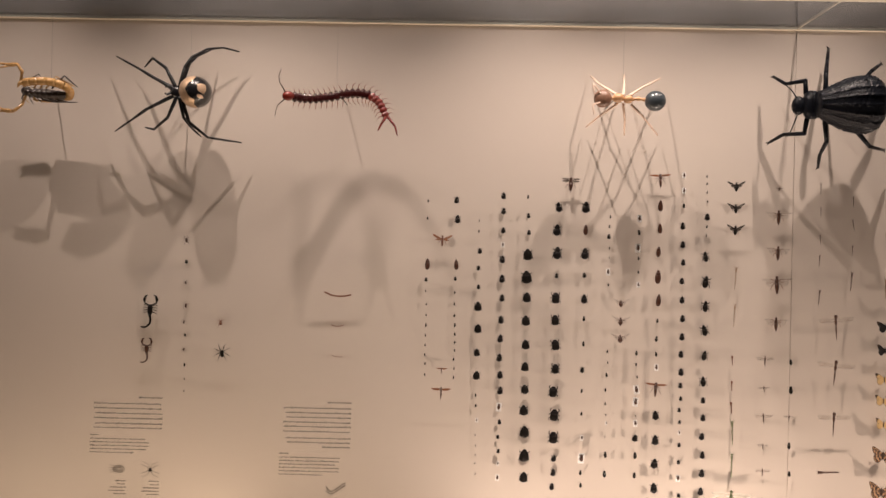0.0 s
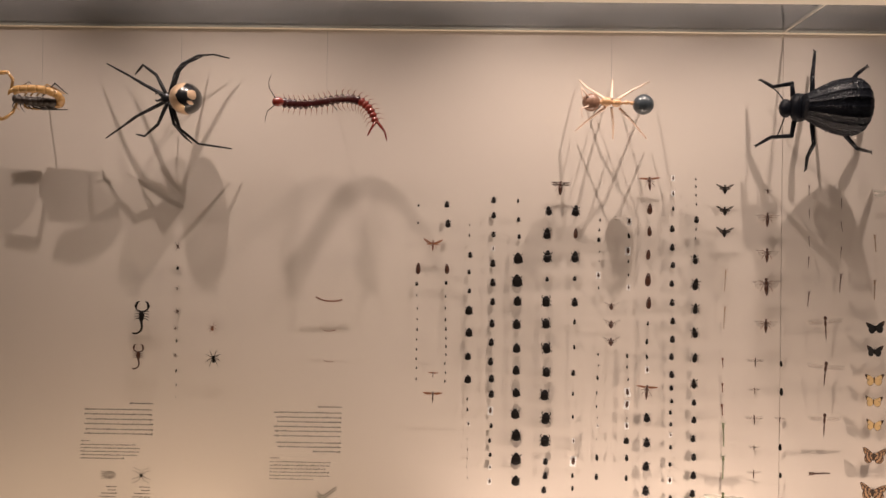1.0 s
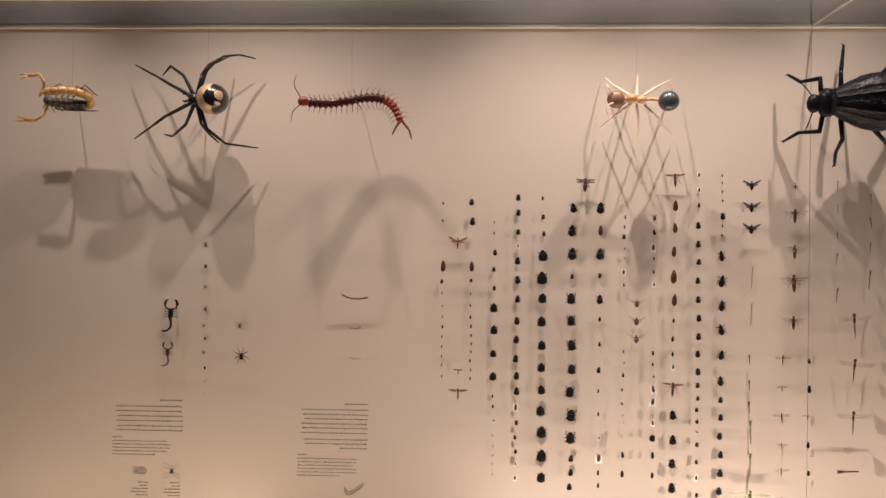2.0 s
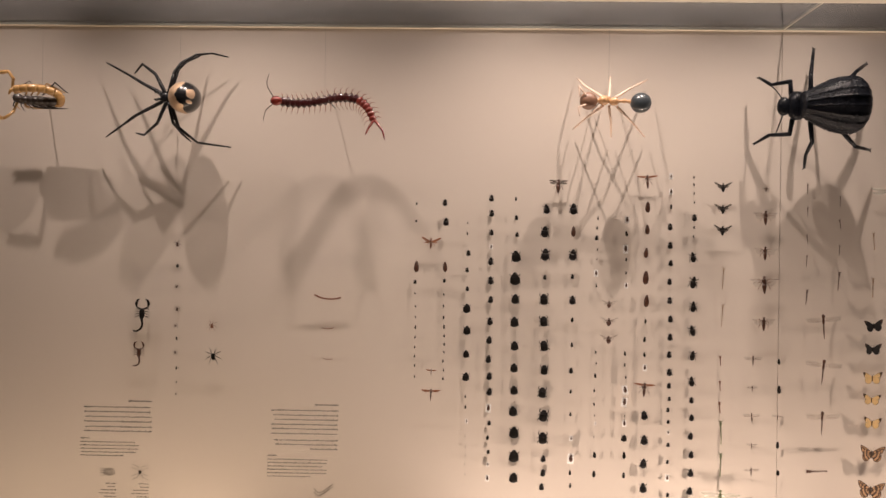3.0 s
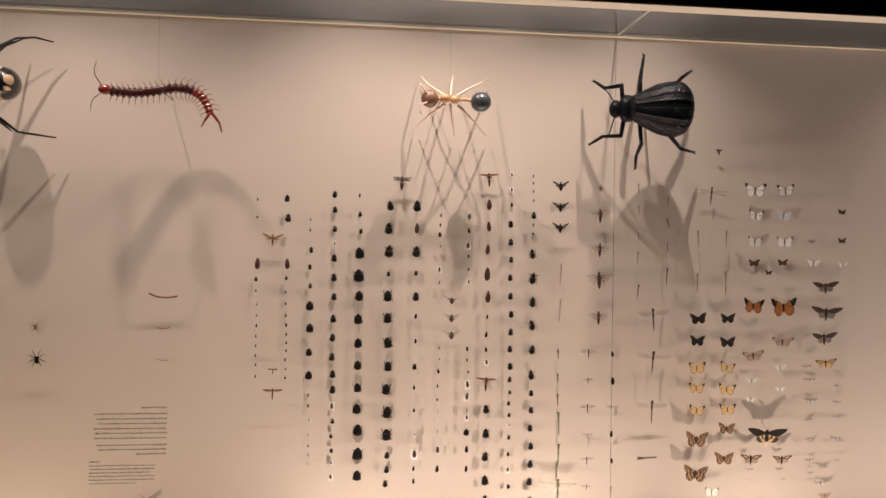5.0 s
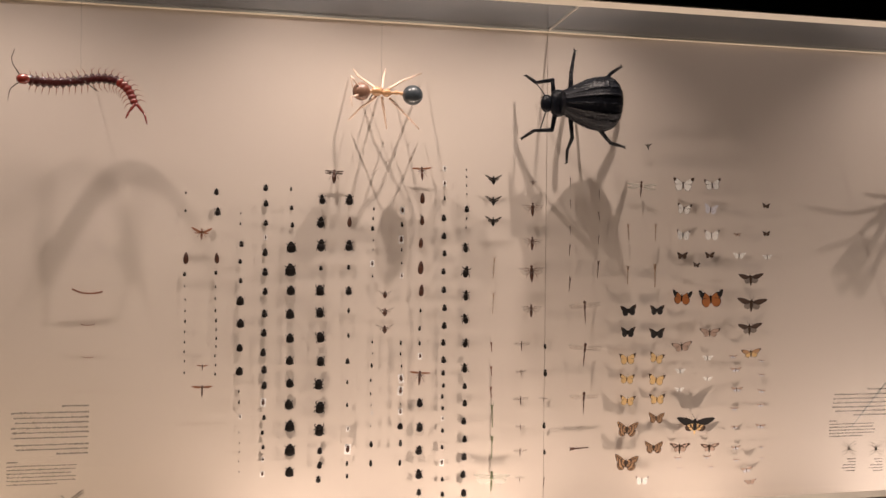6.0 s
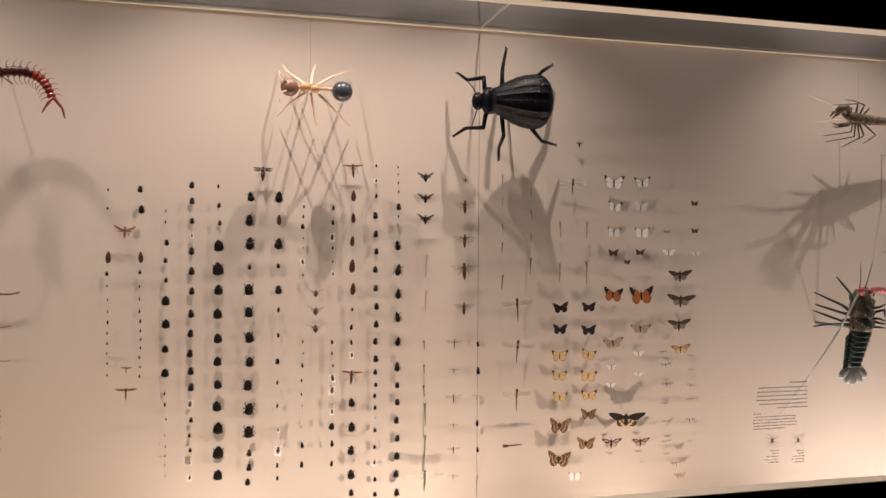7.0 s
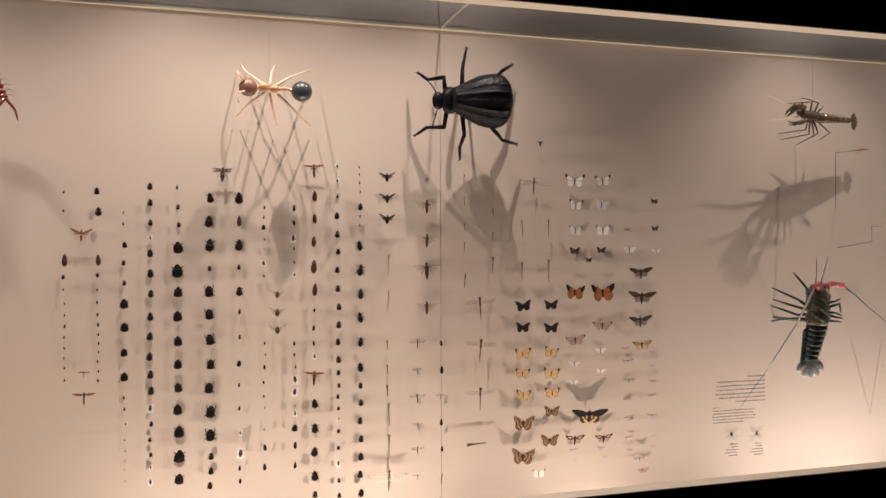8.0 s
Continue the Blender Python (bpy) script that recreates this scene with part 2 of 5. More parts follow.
structure("trim_head", box(X0, X1, FACE - 0.002, BACK + 0.002, TOP, TOP + 0.006, bevel=0.0015), IVORY, "ivory painted head trim along the display opening", "trim")
structure("trim_channel", box(X0, X1, -0.010, -0.002, LID_Z - 0.0045, LID_Z - 0.001, bevel=0.001), GOLD_TRIM, "thin pale cream channel along the top of the back wall", "channel")
# ivory strip stands in for the light that the lid's glass edge catches
structure("trim_edge_glint", box(X0, X1, -0.0028, -0.0012, LID_Z + 0.0005, LID_Z + 0.0055), IVORY, "back edge of the glass lid, its caught light put in as an ivory strip", "glass edge")
structure("floor", box(-4.2, 4.0, -4.6, FACE, -0.05, 0.0), CARPET, "dark gallery floor", "floor")
structure("ceiling", box(-4.2, 4.0, -4.6, FACE, 3.0, 3.05), BLACK_WALL, "black gallery ceiling", "ceiling")
structure("wall_room_back", box(-4.2, 4.0, -4.65, -4.6, 0.0, 3.0), BLACK_WALL, "black gallery wall facing the display", "wall")
structure("wall_room_end_1", box(-4.25, -4.2, -4.6, FACE, 0.0, 3.0), BLACK_WALL, "black gallery end wall", "wall")
structure("wall_room_end_2", box(4.0, 4.05, -4.6, FACE, 0.0, 3.0), BLACK_WALL, "black gallery end wall", "wall")

front_glass = structure("window_1", box(X0, X1, -0.424, -0.416, SILL - 0.05, TOP + 0.05), PANE, "clear front glass of the display case", "glass pane")
front_glass.visible_shadow = False
for i, (a, b) in enumerate(((X0, -0.0015), (0.0015, X1))):
    lid = structure("window_lid_%d" % (i + 1), box(a, b, BACK + 0.003, -0.003, LID_Z, LID_Z + 0.006), LID, "clear glass lid pane over the display case", "glass pane")
    lid.visible_shadow = False
structure("trim_lid_joint", box(-0.0015, 0.0015, BACK + 0.003, -0.003, LID_Z - 0.0005, LID_Z + 0.0065), IVORY, "pale joint between two glass lid panes", "joint")
structure("ceiling_plenum", box(X0, X1, BACK, 0, 2.55, 2.60), PLENUM, "grey top of the lighting space above the glass lid", "ceiling")
structure("wall_plenum_back", box(X0, X1, -0.005, -0.001, LID_Z + 0.008, 2.55), PLENUM, "grey lining above the glass lid", "wall")


# ---- printed texts on the front glass ----
TEXT_Y = -0.4245


def text_block(x_left, x_right, z_head, arabic, english, z_english, english_w, figures):
    """Right-aligned lines above, left-aligned lines below, small drawings with captions: bars where nothing can be read."""
    rng = random.Random(int(1000 * (x_left + 5)))
    block = thing("printed_text", pose(x_right, TEXT_Y, z_head), "small black printed text on the front glass of the case", "printed text", "texts on the glass")
    w = x_right - x_left

    def line(x0, x1, z, h, name, ink=INK):
        bm = bmesh.new()
        x, edge = x0, []
        while x < x1 - 0.002:
            end = min(x1, x + rng.uniform(0.004, 0.013))
            while x < end:
                e = min(end, x + rng.uniform(0.0010, 0.0024))
                up, down = h * rng.choice((0.26, 0.32, 0.40, 0.62)), h * rng.choice((0.26, 0.28, 0.34, 0.50))
                edge += [(x, up, down), (e - 0.0002, up, down), (e - 0.0001, h * 0.1, h * 0.1)]
                x = e
            edge += [(x, h * 0.02, h * 0.02), (x + 0.0010, h * 0.02, h * 0.02)]
            x += 0.0012
        rows = [[bm.verts.new((a, y, z + (up if k else -down))) for a, up, down in edge] for y, k in ((-0.0006, 0), (-0.0006, 1), (0.0, 1), (0.0, 0))]
        for r in range(4):
            for i in range(len(edge) - 1):
                bm.faces.new((rows[r][i], rows[r][i + 1], rows[(r + 1) % 4][i + 1], rows[(r + 1) % 4][i]))
        bm.faces.new([r[0] for r in rows])
        bm.faces.new([r[-1] for r in rows][::-1])
        part(name, bm, ink, block, smooth=False)

    line(-0.055, 0, 0, 0.0046, "heading")
    for z, first in arabic:
        line(-w * first, 0, z, 0.0042, "text_line")
    x0 = -w - 0.008
    line(x0, x0 + 0.022, z_english, 0.0036, "heading")
    for k in range(english):
        long = english_w * rng.uniform(0.9, 1.0) if k < english - 1 else english_w * 0.72
        line(x0, x0 + long, z_english - 0.0085 - 0.0078 * k, 0.0033, "text_line")
    for kind, fx, fz in figures:
        drawing(block, kind, fx, fz, line)


def drawing(block, kind, fx, fz, line):
    fig = bmesh.new()
    if kind == "spider":
        for s in (-1, 1):
            for a in (20, 55, 115, 150):
                c, d = math.cos(radians(a)), math.sin(radians(a))
                pts = [(fx, -0.001, fz), (fx + s * 0.012 * d, -0.001, fz + 0.013 * c), (fx + s * (0.017 + 0.005 * d), -0.001, fz + 0.020 * c)]
                tube(pts, 0.00065, 4, fig, 0.5)
        blob((fx, -0.001, fz), (0.003, 0.0008, 0.005), bm=fig)
    elif kind == "tick":
        for k in range(3):
            ring = [(fx + 0.004 + (0.013 - 0.004 * k) * math.cos(a), -0.001, fz + (0.0085 - 0.0026 * k) * math.sin(a)) for a in [2 * math.pi * q / 14 for q in range(15)]]
            tube(ring, 0.0008, 4, fig, 0.5)
        for k in range(4):
            tube([(fx - 0.004, -0.001, fz + 0.006 - 0.004 * k), (fx - 0.018, -0.001, fz + 0.009 - 0.006 * k)], 0.0007, 4, fig, 0.5)
    else:
        for k in range(2):
            pts = smooth_line([(fx - 0.024, -0.001, fz + 0.004 - 0.009 * k), (fx - 0.010, -0.001, fz - 0.006 - 0.006 * k), (fx + 0.020, -0.001, fz + 0.014 - 0.006 * k)], 6)
            tube(pts, 0.0011, 4, fig, 0.5)
            for q in pts[::2]:
                tube([q, q + Vector((0.001, 0, -0.004))], 0.0005, 4, fig, 0.5)
    part("drawing", fig, GREY_INK, block, "fine grey line drawing", smooth=False)
    for k, wd in enumerate((0.024, 0.020, 0.036, 0.040, 0.028)):
        line(fx + 0.020 - wd, fx + 0.020, fz - 0.027 - 0.0075 * k, 0.0030, "caption_line")


text_block(-1.750, -1.592, 1.199, [(-0.0145, 1.0), (-0.0255, 1.0), (-0.037, 0.98), (-0.048, 1.0), (-0.060, 0.98), (-0.070, 1.0)],
           5, 1.112 - 1.199, 0.140, (("tick", -0.101, -0.164), ("spider", -0.025, -0.164)))
text_block(-1.315, -1.160, 1.198, [(-0.0135, 1.0), (-0.0245, 0.97), (-0.035, 0.95), (-0.046, 1.0), (-0.056, 0.99), (-0.067, 1.0), (-0.082, 0.96), (-0.092, 0.94), (-0.102, 0.42)],
           6, 1.080 - 1.198, 0.142, (("centipede", -0.030, -0.195),))
text_block(0.633, 0.789, 1.191, [(-0.0125, 0.96), (-0.0235, 0.98), (-0.034, 0.99), (-0.045, 1.0), (-0.0555, 0.94), (-0.066, 0.60)],
           5, 1.111 - 1.191, 0.135, (("spider", -0.107, -0.152), ("spider", -0.028, -0.155)))


# ---- pinned specimens: bodies lie in the plane of the wall, heads up ----
SPEC_Y = -0.025


def pin(parent, reach):
    part("pin", tube([(0, -0.005, 0), (0, reach, 0)], 0.0002, 4), PIN, parent)


def legs(parent, length, half, material, spread=0.72, thick=0.042):
    """Six bent legs, three a side: thigh, shin and a thin foot."""
    for s in (-1, 1):
        for z, dz in ((0.20, 0.09), (0.05, -0.07), (-0.08, -0.22)):
            a = Vector((s * half * 0.6, 0.02 * length, z * length))
            b = a + Vector((s * (0.12 + half / length * 0.50) * length * spread, -0.02 * length, 0.50 * dz * length))
            c = b + Vector((s * 0.07 * length * spread, 0.02 * length, 0.80 * dz * length))
            d = c + Vector((s * 0.07 * length * spread, 0.03 * length, 0.45 * dz * length))
            part("leg", tube([a, b, c, d], [thick * length, thick * length, thick * length * 0.7, thick * length * 0.25], 5), material, parent)


def beetle(length, wide, material, label, category="beetle", round_=False, ribs=0, reach=0.09, name="pinned_beetle", spread=0.48):
    t = thing(name, Matrix(), label, category, "pinned insects in columns")
    h = wide * (0.5 if round_ else 0.44)
    bottom = -0.5
    prof = [(bottom * length, 0.12 * h), (-0.46 * length, 0.55 * h), (-0.36 * length, 0.88 * h), (-0.2 * length, h), (-0.04 * length, 0.95 * h), (0.055 * length, 0.62 * h)]
    if round_:
        prof = [(-0.5 * length, 0.25 * h), (-0.45 * length, 0.70 * h), (-0.33 * length, 0.95 * h), (-0.15 * length, h), (0.05 * length, 0.97 * h), (0.14 * length, 0.85 * h)]
    if spread < 0.2:
        prof = [(-0.5 * length, 0.2 * h), (-0.44 * length, 0.6 * h), (-0.30 * length, 0.92 * h), (-0.10 * length, h), (0.08 * length, 0.92 * h), (0.10 * length, 0.80 * h)]
    part("elytra", lathe(prof, 0.55, 14, ribs, 0.05 if ribs else 0), material, t)
    part("pronotum", lathe([((0.135 if round_ else 0.065) * length, 0.62 * h), (0.16 * length, (0.90 if round_ else 0.80) * h), (0.25 * length, (0.82 if round_ else 0.76) * h), (0.315 * length, 0.5 * h)], 0.5, 10), material, t)
    part("head", blob((0, 0, 0.37 * length), (0.50 * h, 0.3 * h, 0.095 * length), seg=8, rings=6), material, t)
    if spread > 0.2:
        legs(t, length, h, material, spread)
    pin(t, reach)
    return t


def dung_beetle(length, label):
    """A square, heavy scarab with a wide shovel-shaped head."""
    t = thing("pinned_dung_beetle", Matrix(), label, "beetle", "pinned insects in columns")
    L, h = length, length * 0.30
    part("elytra", lathe([(-0.46 * L, 0.30 * h), (-0.43 * L, 0.72 * h), (-0.34 * L, 0.95 * h), (-0.15 * L, h), (0.02 * L, 0.96 * h), (0.06 * L, 0.80 * h)], 0.6, 20, 10, 0.03), SOOT, t)
    part("pronotum", lathe([(0.05 * L, 0.80 * h), (0.09 * L, 1.02 * h), (0.17 * L, 1.06 * h), (0.26 * L, 0.86 * h), (0.29 * L, 0.5 * h)], 0.62, 16), BLACK, t)
    part("head", lathe([(0.26 * L, 0.55 * h), (0.33 * L, 0.66 * h), (0.40 * L, 0.52 * h), (0.43 * L, 0.25 * h)], 0.35, 12), BLACK, t)
    for s in (-1, 1):
        for pts in ([(0.6, 0.20), (1.18, 0.30), (1.10, 0.43), (0.82, 0.50)], [(0.7, 0.02), (1.30, 0.02), (1.42, -0.08)], [(0.7, -0.18), (1.26, -0.30), (1.30, -0.46)]):
            line = [(s * a * h, 0.02 * L, b * L) for a, b in pts]
            part("leg", tube(line, [0.045 * L] * (len(line) - 1) + [0.015 * L], 5), BLACK, t)
    pin(t, 0.09)
    return t


def tiny_bug(length, material, label, card=False):
    t = thing("carded_insect" if card else "pinned_bug", Matrix(), label, "insect", "pinned insects in columns")
    h = length * 0.26
    part("abdomen", lathe([(-0.5 * length, 0.3 * h), (-0.3 * length, 0.9 * h), (0.0, h), (0.15 * length, 0.7 * h)], 0.6, 8), material, t)
    part("head", blob((0, 0, 0.30 * length), (0.75 * h, 0.5 * h, 0.19 * length), seg=8, rings=5), material, t)
    if card:
        part("card", box(-0.45 * length, 0.45 * length, h * 0.6, h * 0.6 + 0.0007, -0.85 * length, 0.62 * length), CARD, t, "white mounting card", smooth=False)
    pin(t, 0.12)
    return t


def wing_mesh(outline, side, material_of, rings=(0.0, 0.45, 0.72, 0.86, 1.0), lift=0.0):
    """A wing from a closed outline in the x-z plane; faces take their slot from the ring and the place."""
    pts = [Vector((side * x, 0, z)) for x, z in outline]
    loop = smooth_line(pts + [pts[0]], 4)[:-1]
    c = sum(loop, Vector()) / len(loop)
    span = max(abs(p.x) for p in loop)
    bm = bmesh.new()
    mid = bm.verts.new(c + Vector((0, lift * abs(c.x) / span, 0)))
    rows = []
    for r in rings[1:]:
        row = []
        for p in loop:
            q = c + (p - c) * r
            row.append(bm.verts.new(q + Vector((0, lift * abs(q.x) / span, 0))))
        rows.append(row)
    n = len(loop)
    for k in range(n):
        f = bm.faces.new((mid, rows[0][k], rows[0][(k + 1) % n]))
        f.material_index = material_of(0, f.calc_center_median(), k)
    for i in range(len(rows) - 1):
        for k in range(n):
            f = bm.faces.new((rows[i][k], rows[i + 1][k], rows[i + 1][(k + 1) % n], rows[i][(k + 1) % n]))
            f.material_index = material_of(i + 1, f.calc_center_median(), k)
    return bm


WINGS = {
    "butterfly": ([(0.03, 0.10), (0.45, 0.42), (0.95, 0.62), (1.0, 0.45), (0.80, 0.02), (0.40, -0.06), (0.05, 0.0)],
                  [(0.04, 0.02), (0.40, 0.02), (0.76, -0.06), (0.78, -0.40), (0.52, -0.66), (0.22, -0.60), (0.05, -0.30)]),
    "moth": ([(0.03, 0.10), (0.50, 0.30), (0.98, 0.34), (0.98, 0.20), (0.70, -0.05), (0.35, -0.10), (0.05, 0.0)],
             [(0.04, 0.0), (0.35, -0.04), (0.62, -0.12), (0.58, -0.34), (0.34, -0.46), (0.10, -0.32)]),
    "hawk": ([(0.03, 0.10), (0.50, 0.28), (1.0, 0.30), (0.86, 0.10), (0.55, -0.10), (0.25, -0.10), (0.05, 0.0)],
             [(0.04, -0.02), (0.30, -0.06), (0.55, -0.16), (0.46, -0.36), (0.25, -0.40), (0.06, -0.28)]),
}
STYLES = {  # shape, main, margin, tip, hind main, body
    "white_black": ("butterfly", WHITE_W, BROWN_W, BROWN_W, WHITE_W, FUR, "white butterfly with black wing margins"),
    "white": ("butterfly", WHITE_W, VIOLET_W, GREY_W, WHITE_W, FUR, "plain white butterfly with spread wings"),
    "lilac": ("butterfly", VIOLET_W, VIOLET_W, GREY_W, VIOLET_W, FUR, "pale lilac butterfly with spread wings"),
    "tiger": ("butterfly", ORANGE_W, BLACK_W, BLACK_W, ORANGE_W, SOOT, "orange butterfly with black margins, white tip spots"),
    "black": ("butterfly", BLACK_W, BLACK_W, BROWN_W, BLACK_W, SOOT, "velvety black butterfly with spread wings"),
    "yellow": ("butterfly", YELLOW_W, BROWN_W, BROWN_W, YELLOW_W, FUR, "yellow butterfly with brown wing tips"),
    "tawny": ("butterfly", TAWNY_W, BROWN_W, BROWN_W, TAWNY_W, FUR, "mottled tawny brown butterfly with spread wings"),
    "brown": ("butterfly", BROWN_W, BROWN_W, BLACK_W, BROWN_W, FUR, "small dull brown butterfly"),
    "pink": ("moth", PINK_W, BROWN_W, BROWN_W, PINK_W, FUR, "pinkish moth with spread wings"),
    "orange_moth": ("moth", TAWNY_W, BROWN_W, BROWN_W, YELLOW_W, FUR, "moth with brown forewings and orange hindwings"),
    "white_moth": ("moth", WHITE_W, WHITE_W, VIOLET_W, WHITE_W, FUR, "small white moth with spread wings"),
    "dark_moth": ("hawk", BROWN_W, GREY_W, BROWN_W, GREY_W, FUR, "grey brown moth with narrow wings"),
    "grey_moth": ("moth", PINK_W, GREY_W, GREY_W, VIOLET_W, FUR, "tiny pale grey pink moth with spread wings"),
    "clear_moth": ("hawk", PINK_W, BROWN_W, BROWN_W, PINK_W, FUR, "narrow winged brownish hawk moth"),
    "skull_moth": ("hawk", BLACK_W, BROWN_W, BLACK_W, YELLOW_W, FUR, "large hawk moth, black forewings and banded yellow hindwings"),
}


def butterfly(style, span):
    shape, main, margin, tip, hind, body, label = STYLES[style]
    t = thing("pinned_moth" if shape != "butterfly" else "pinned_butterfly", Matrix(), label + ", pinned", "moth" if shape != "butterfly" else "butterfly", "pinned butterflies and moths")
    s = span / 2
    fore, back = WINGS[shape]
    for side in (-1, 1):
        def fore_slot(ring, c, k):
            if style == "tiger" and ring in (2, 3) and 0.72 * s < c.length < 0.85 * s and c.z > 0.2 * s:
                return 3
            if style == "tiger" and c.length > 0.62 * s:
                return 2
            if style == "tawny":
                return int(c.length / s * 7.5 + 0.3 * ring) % 2 if ring < 3 else 1
            if style == "clear_moth":
                return (k // 2) % 2 if ring > 1 else ring
            if style == "yellow":
                return 1 if (ring >= 3 and c.length > 0.38 * s) or c.length > 0.84 * s else 0
            if c.length > 0.86 * s and style not in ("lilac", "white_moth"):
                return 2
            return 1 if ring >= 3 else 0

        def hind_slot(ring, c, k):
            if style == "skull_moth":
                return 1 if 0.22 * s < c.length < 0.31 * s or c.length > 0.42 * s else 0
            if style == "tawny":
                return int(c.length / s * 8) % 2 if ring < 3 else 1
            if style == "yellow":
                return 1 if ring >= 3 and c.length > 0.45 * s and k % 4 else 0
            if style == "white_black":
                return 1 if ring >= 3 and k % 3 else 0
            return 1 if ring >= 3 and abs(c.x) > 0.3 * s else 0
        part("forewing", wing_mesh([(x * s, z * s) for x, z in fore], side, fore_slot, lift=-0.10 * s), [main, margin, tip, WHITE_W], t)
        part("hindwing", wing_mesh([(x * s, z * s) for x, z in back], side, hind_slot, lift=-0.08 * s), [hind, margin], t)
        part("antenna", tube([(side * 0.01 * s, -0.02 * s, 0.2 * s), (side * 0.10 * s, -0.02 * s, 0.36 * s), (side * 0.20 * s, -0.02 * s, 0.48 * s)], 0.008 * s, 4), BLACK, t)
    fat = 1.6 if shape == "hawk" else 1.0
    stripe = [YELLOW_W, BLACK_W] if style == "skull_moth" else [body, body]
    bm = lathe([(-0.45 * s * fat ** 0.5, 0.02 * s), (-0.35 * s, 0.05 * s * fat), (-0.15 * s, 0.065 * s * fat), (0.0, 0.06 * s * fat), (0.08 * s, 0.075 * s * fat), (0.16 * s, 0.05 * s * fat), (0.22 * s, 0.035 * s)], 0.9, 8)
    for f in bm.faces:
        f.material_index = 1 if f.calc_center_median().z > -0.05 * s else int((f.calc_center_median().z / s * 12) % 2)
    part("body", bm, stripe, t)
    pin(t, 0.11)
    return t


def winged(name, label, category, length, span, body, wing, wing_shape, leg=None, taper=0.5, head=1.0, reach=0.09):
    """An insect with a body and two pairs of spread, veined wings."""
    t = thing(name, Matrix(), label, category, "pinned winged insects")
    L = length
    part("abdomen", lathe([(-0.55 * L, 0.03 * L * taper), (-0.40 * L, 0.10 * L * taper), (-0.15 * L, 0.17 * L * taper), (0.05 * L, 0.13 * L * taper)], 0.8, 8), body, t)
    part("thorax", blob((0, 0, 0.16 * L), (0.13 * L * taper ** 0.5, 0.10 * L * taper ** 0.5, 0.14 * L), seg=8, rings=6), body, t)
    part("head", blob((0, -0.01 * L, 0.36 * L), (0.10 * L * head * taper ** 0.3, 0.07 * L * head, 0.08 * L * head), seg=8, rings=6), body, t)
    h = span / 2
    for s in (-1, 1):
        for nm, (outline, z, k) in zip(("forewing", "hindwing"), wing_shape):
            bm = wing_mesh([(x * h * k, z * L + y * h * k) for x, y in outline], s, lambda r, c, k: 0, lift=-0.06 * h)
            w = part(nm, bm, wing, t)
            tip = max(outline)
            part("vein", tube([(s * 0.02 * h, -0.001, z * L), (s * tip[0] * h * k * 0.97, -0.001 - 0.06 * h * tip[0] * k, z * L + tip[1] * h * k)], 0.00026, 4), body, w)
        if leg:
            for dz in (0.12, -0.02, -0.22):
                part("leg", tube([(s * 0.05 * L, 0.02 * L, 0.12 * L), (s * 0.26 * L, 0, (0.12 + dz) * L), (s * 0.36 * L, 0.03 * L, (0.08 + 1.8 * dz) * L)], 0.016 * L, 4), leg, t)
    pin(t, reach)
    return t


BLADE = [(0.02, 0.03), (0.45, 0.10), (0.95, 0.09), (1.0, 0.02), (0.70, -0.08), (0.30, -0.08)]
FAN = [(0.02, 0.0), (0.50, 0.02), (0.85, -0.06), (0.72, -0.30), (0.40, -0.36), (0.10, -0.2)]
RAISED = [(0.02, 0.03), (0.40, 0.24), (0.90, 0.46), (1.0, 0.38), (0.70, 0.12), (0.30, -0.05)]
DROOP = [(0.02, 0.03), (0.45, 0.02), (0.95, -0.05), (1.0, -0.14), (0.65, -0.20), (0.30, -0.12)]
FLY_WINGS = ((RAISED, 0.12, 1.0), (DROOP, 0.10, 0.7))
BEE_WINGS = ((RAISED, 0.10, 1.0), (FAN, 0.14, 0.75))
STRAIGHT_WINGS = ((BLADE, 0.22, 1.0), (BLADE, 0.08, 0.92))
HOPPER_WINGS = ((BLADE, 0.22, 1.0), (FAN, 0.14, 0.95))


def stick(name, label, category, length, body, thin=0.03):
    """A damselfly or stick-like insect, its wings folded along the body."""
    t = thing(name, Matrix(), label, category, "pinned winged insects")
    L = length
    part("abdomen", tube([(0, 0, 0.3 * L), (0, 0, 0), (0.01 * L, 0, -0.3 * L), (0, 0, -0.5 * L)], [thin * L, thin * 0.8 * L, thin * 0.7 * L, thin * 0.9 * L], 6), body, t)
    part("thorax", blob((0, 0, 0.33 * L), (thin * 1.9 * L, thin * 1.6 * L, 0.10 * L), seg=8, rings=6), body, t)
    part("head", blob((0, 0, 0.46 * L), (thin * 2.2 * L, thin * 1.2 * L, thin * 1.2 * L), seg=8, rings=5), body, t)
    for s in (-1, 1):
        part("wing", wing_mesh([(0.01 * L, 0.34 * L), (0.06 * L, 0.1 * L), (0.05 * L, -0.25 * L), (0.01 * L, -0.28 * L)], s, lambda r, c, k: 0, lift=-0.01 * L), GAUZE, t)
        part("leg", tube([(s * 0.02 * L, 0, 0.38 * L), (s * 0.09 * L, 0, 0.48 * L), (s * 0.07 * L, 0, 0.58 * L)], 0.008 * L, 4), body, t)
    pin(t, 0.10)
    return t


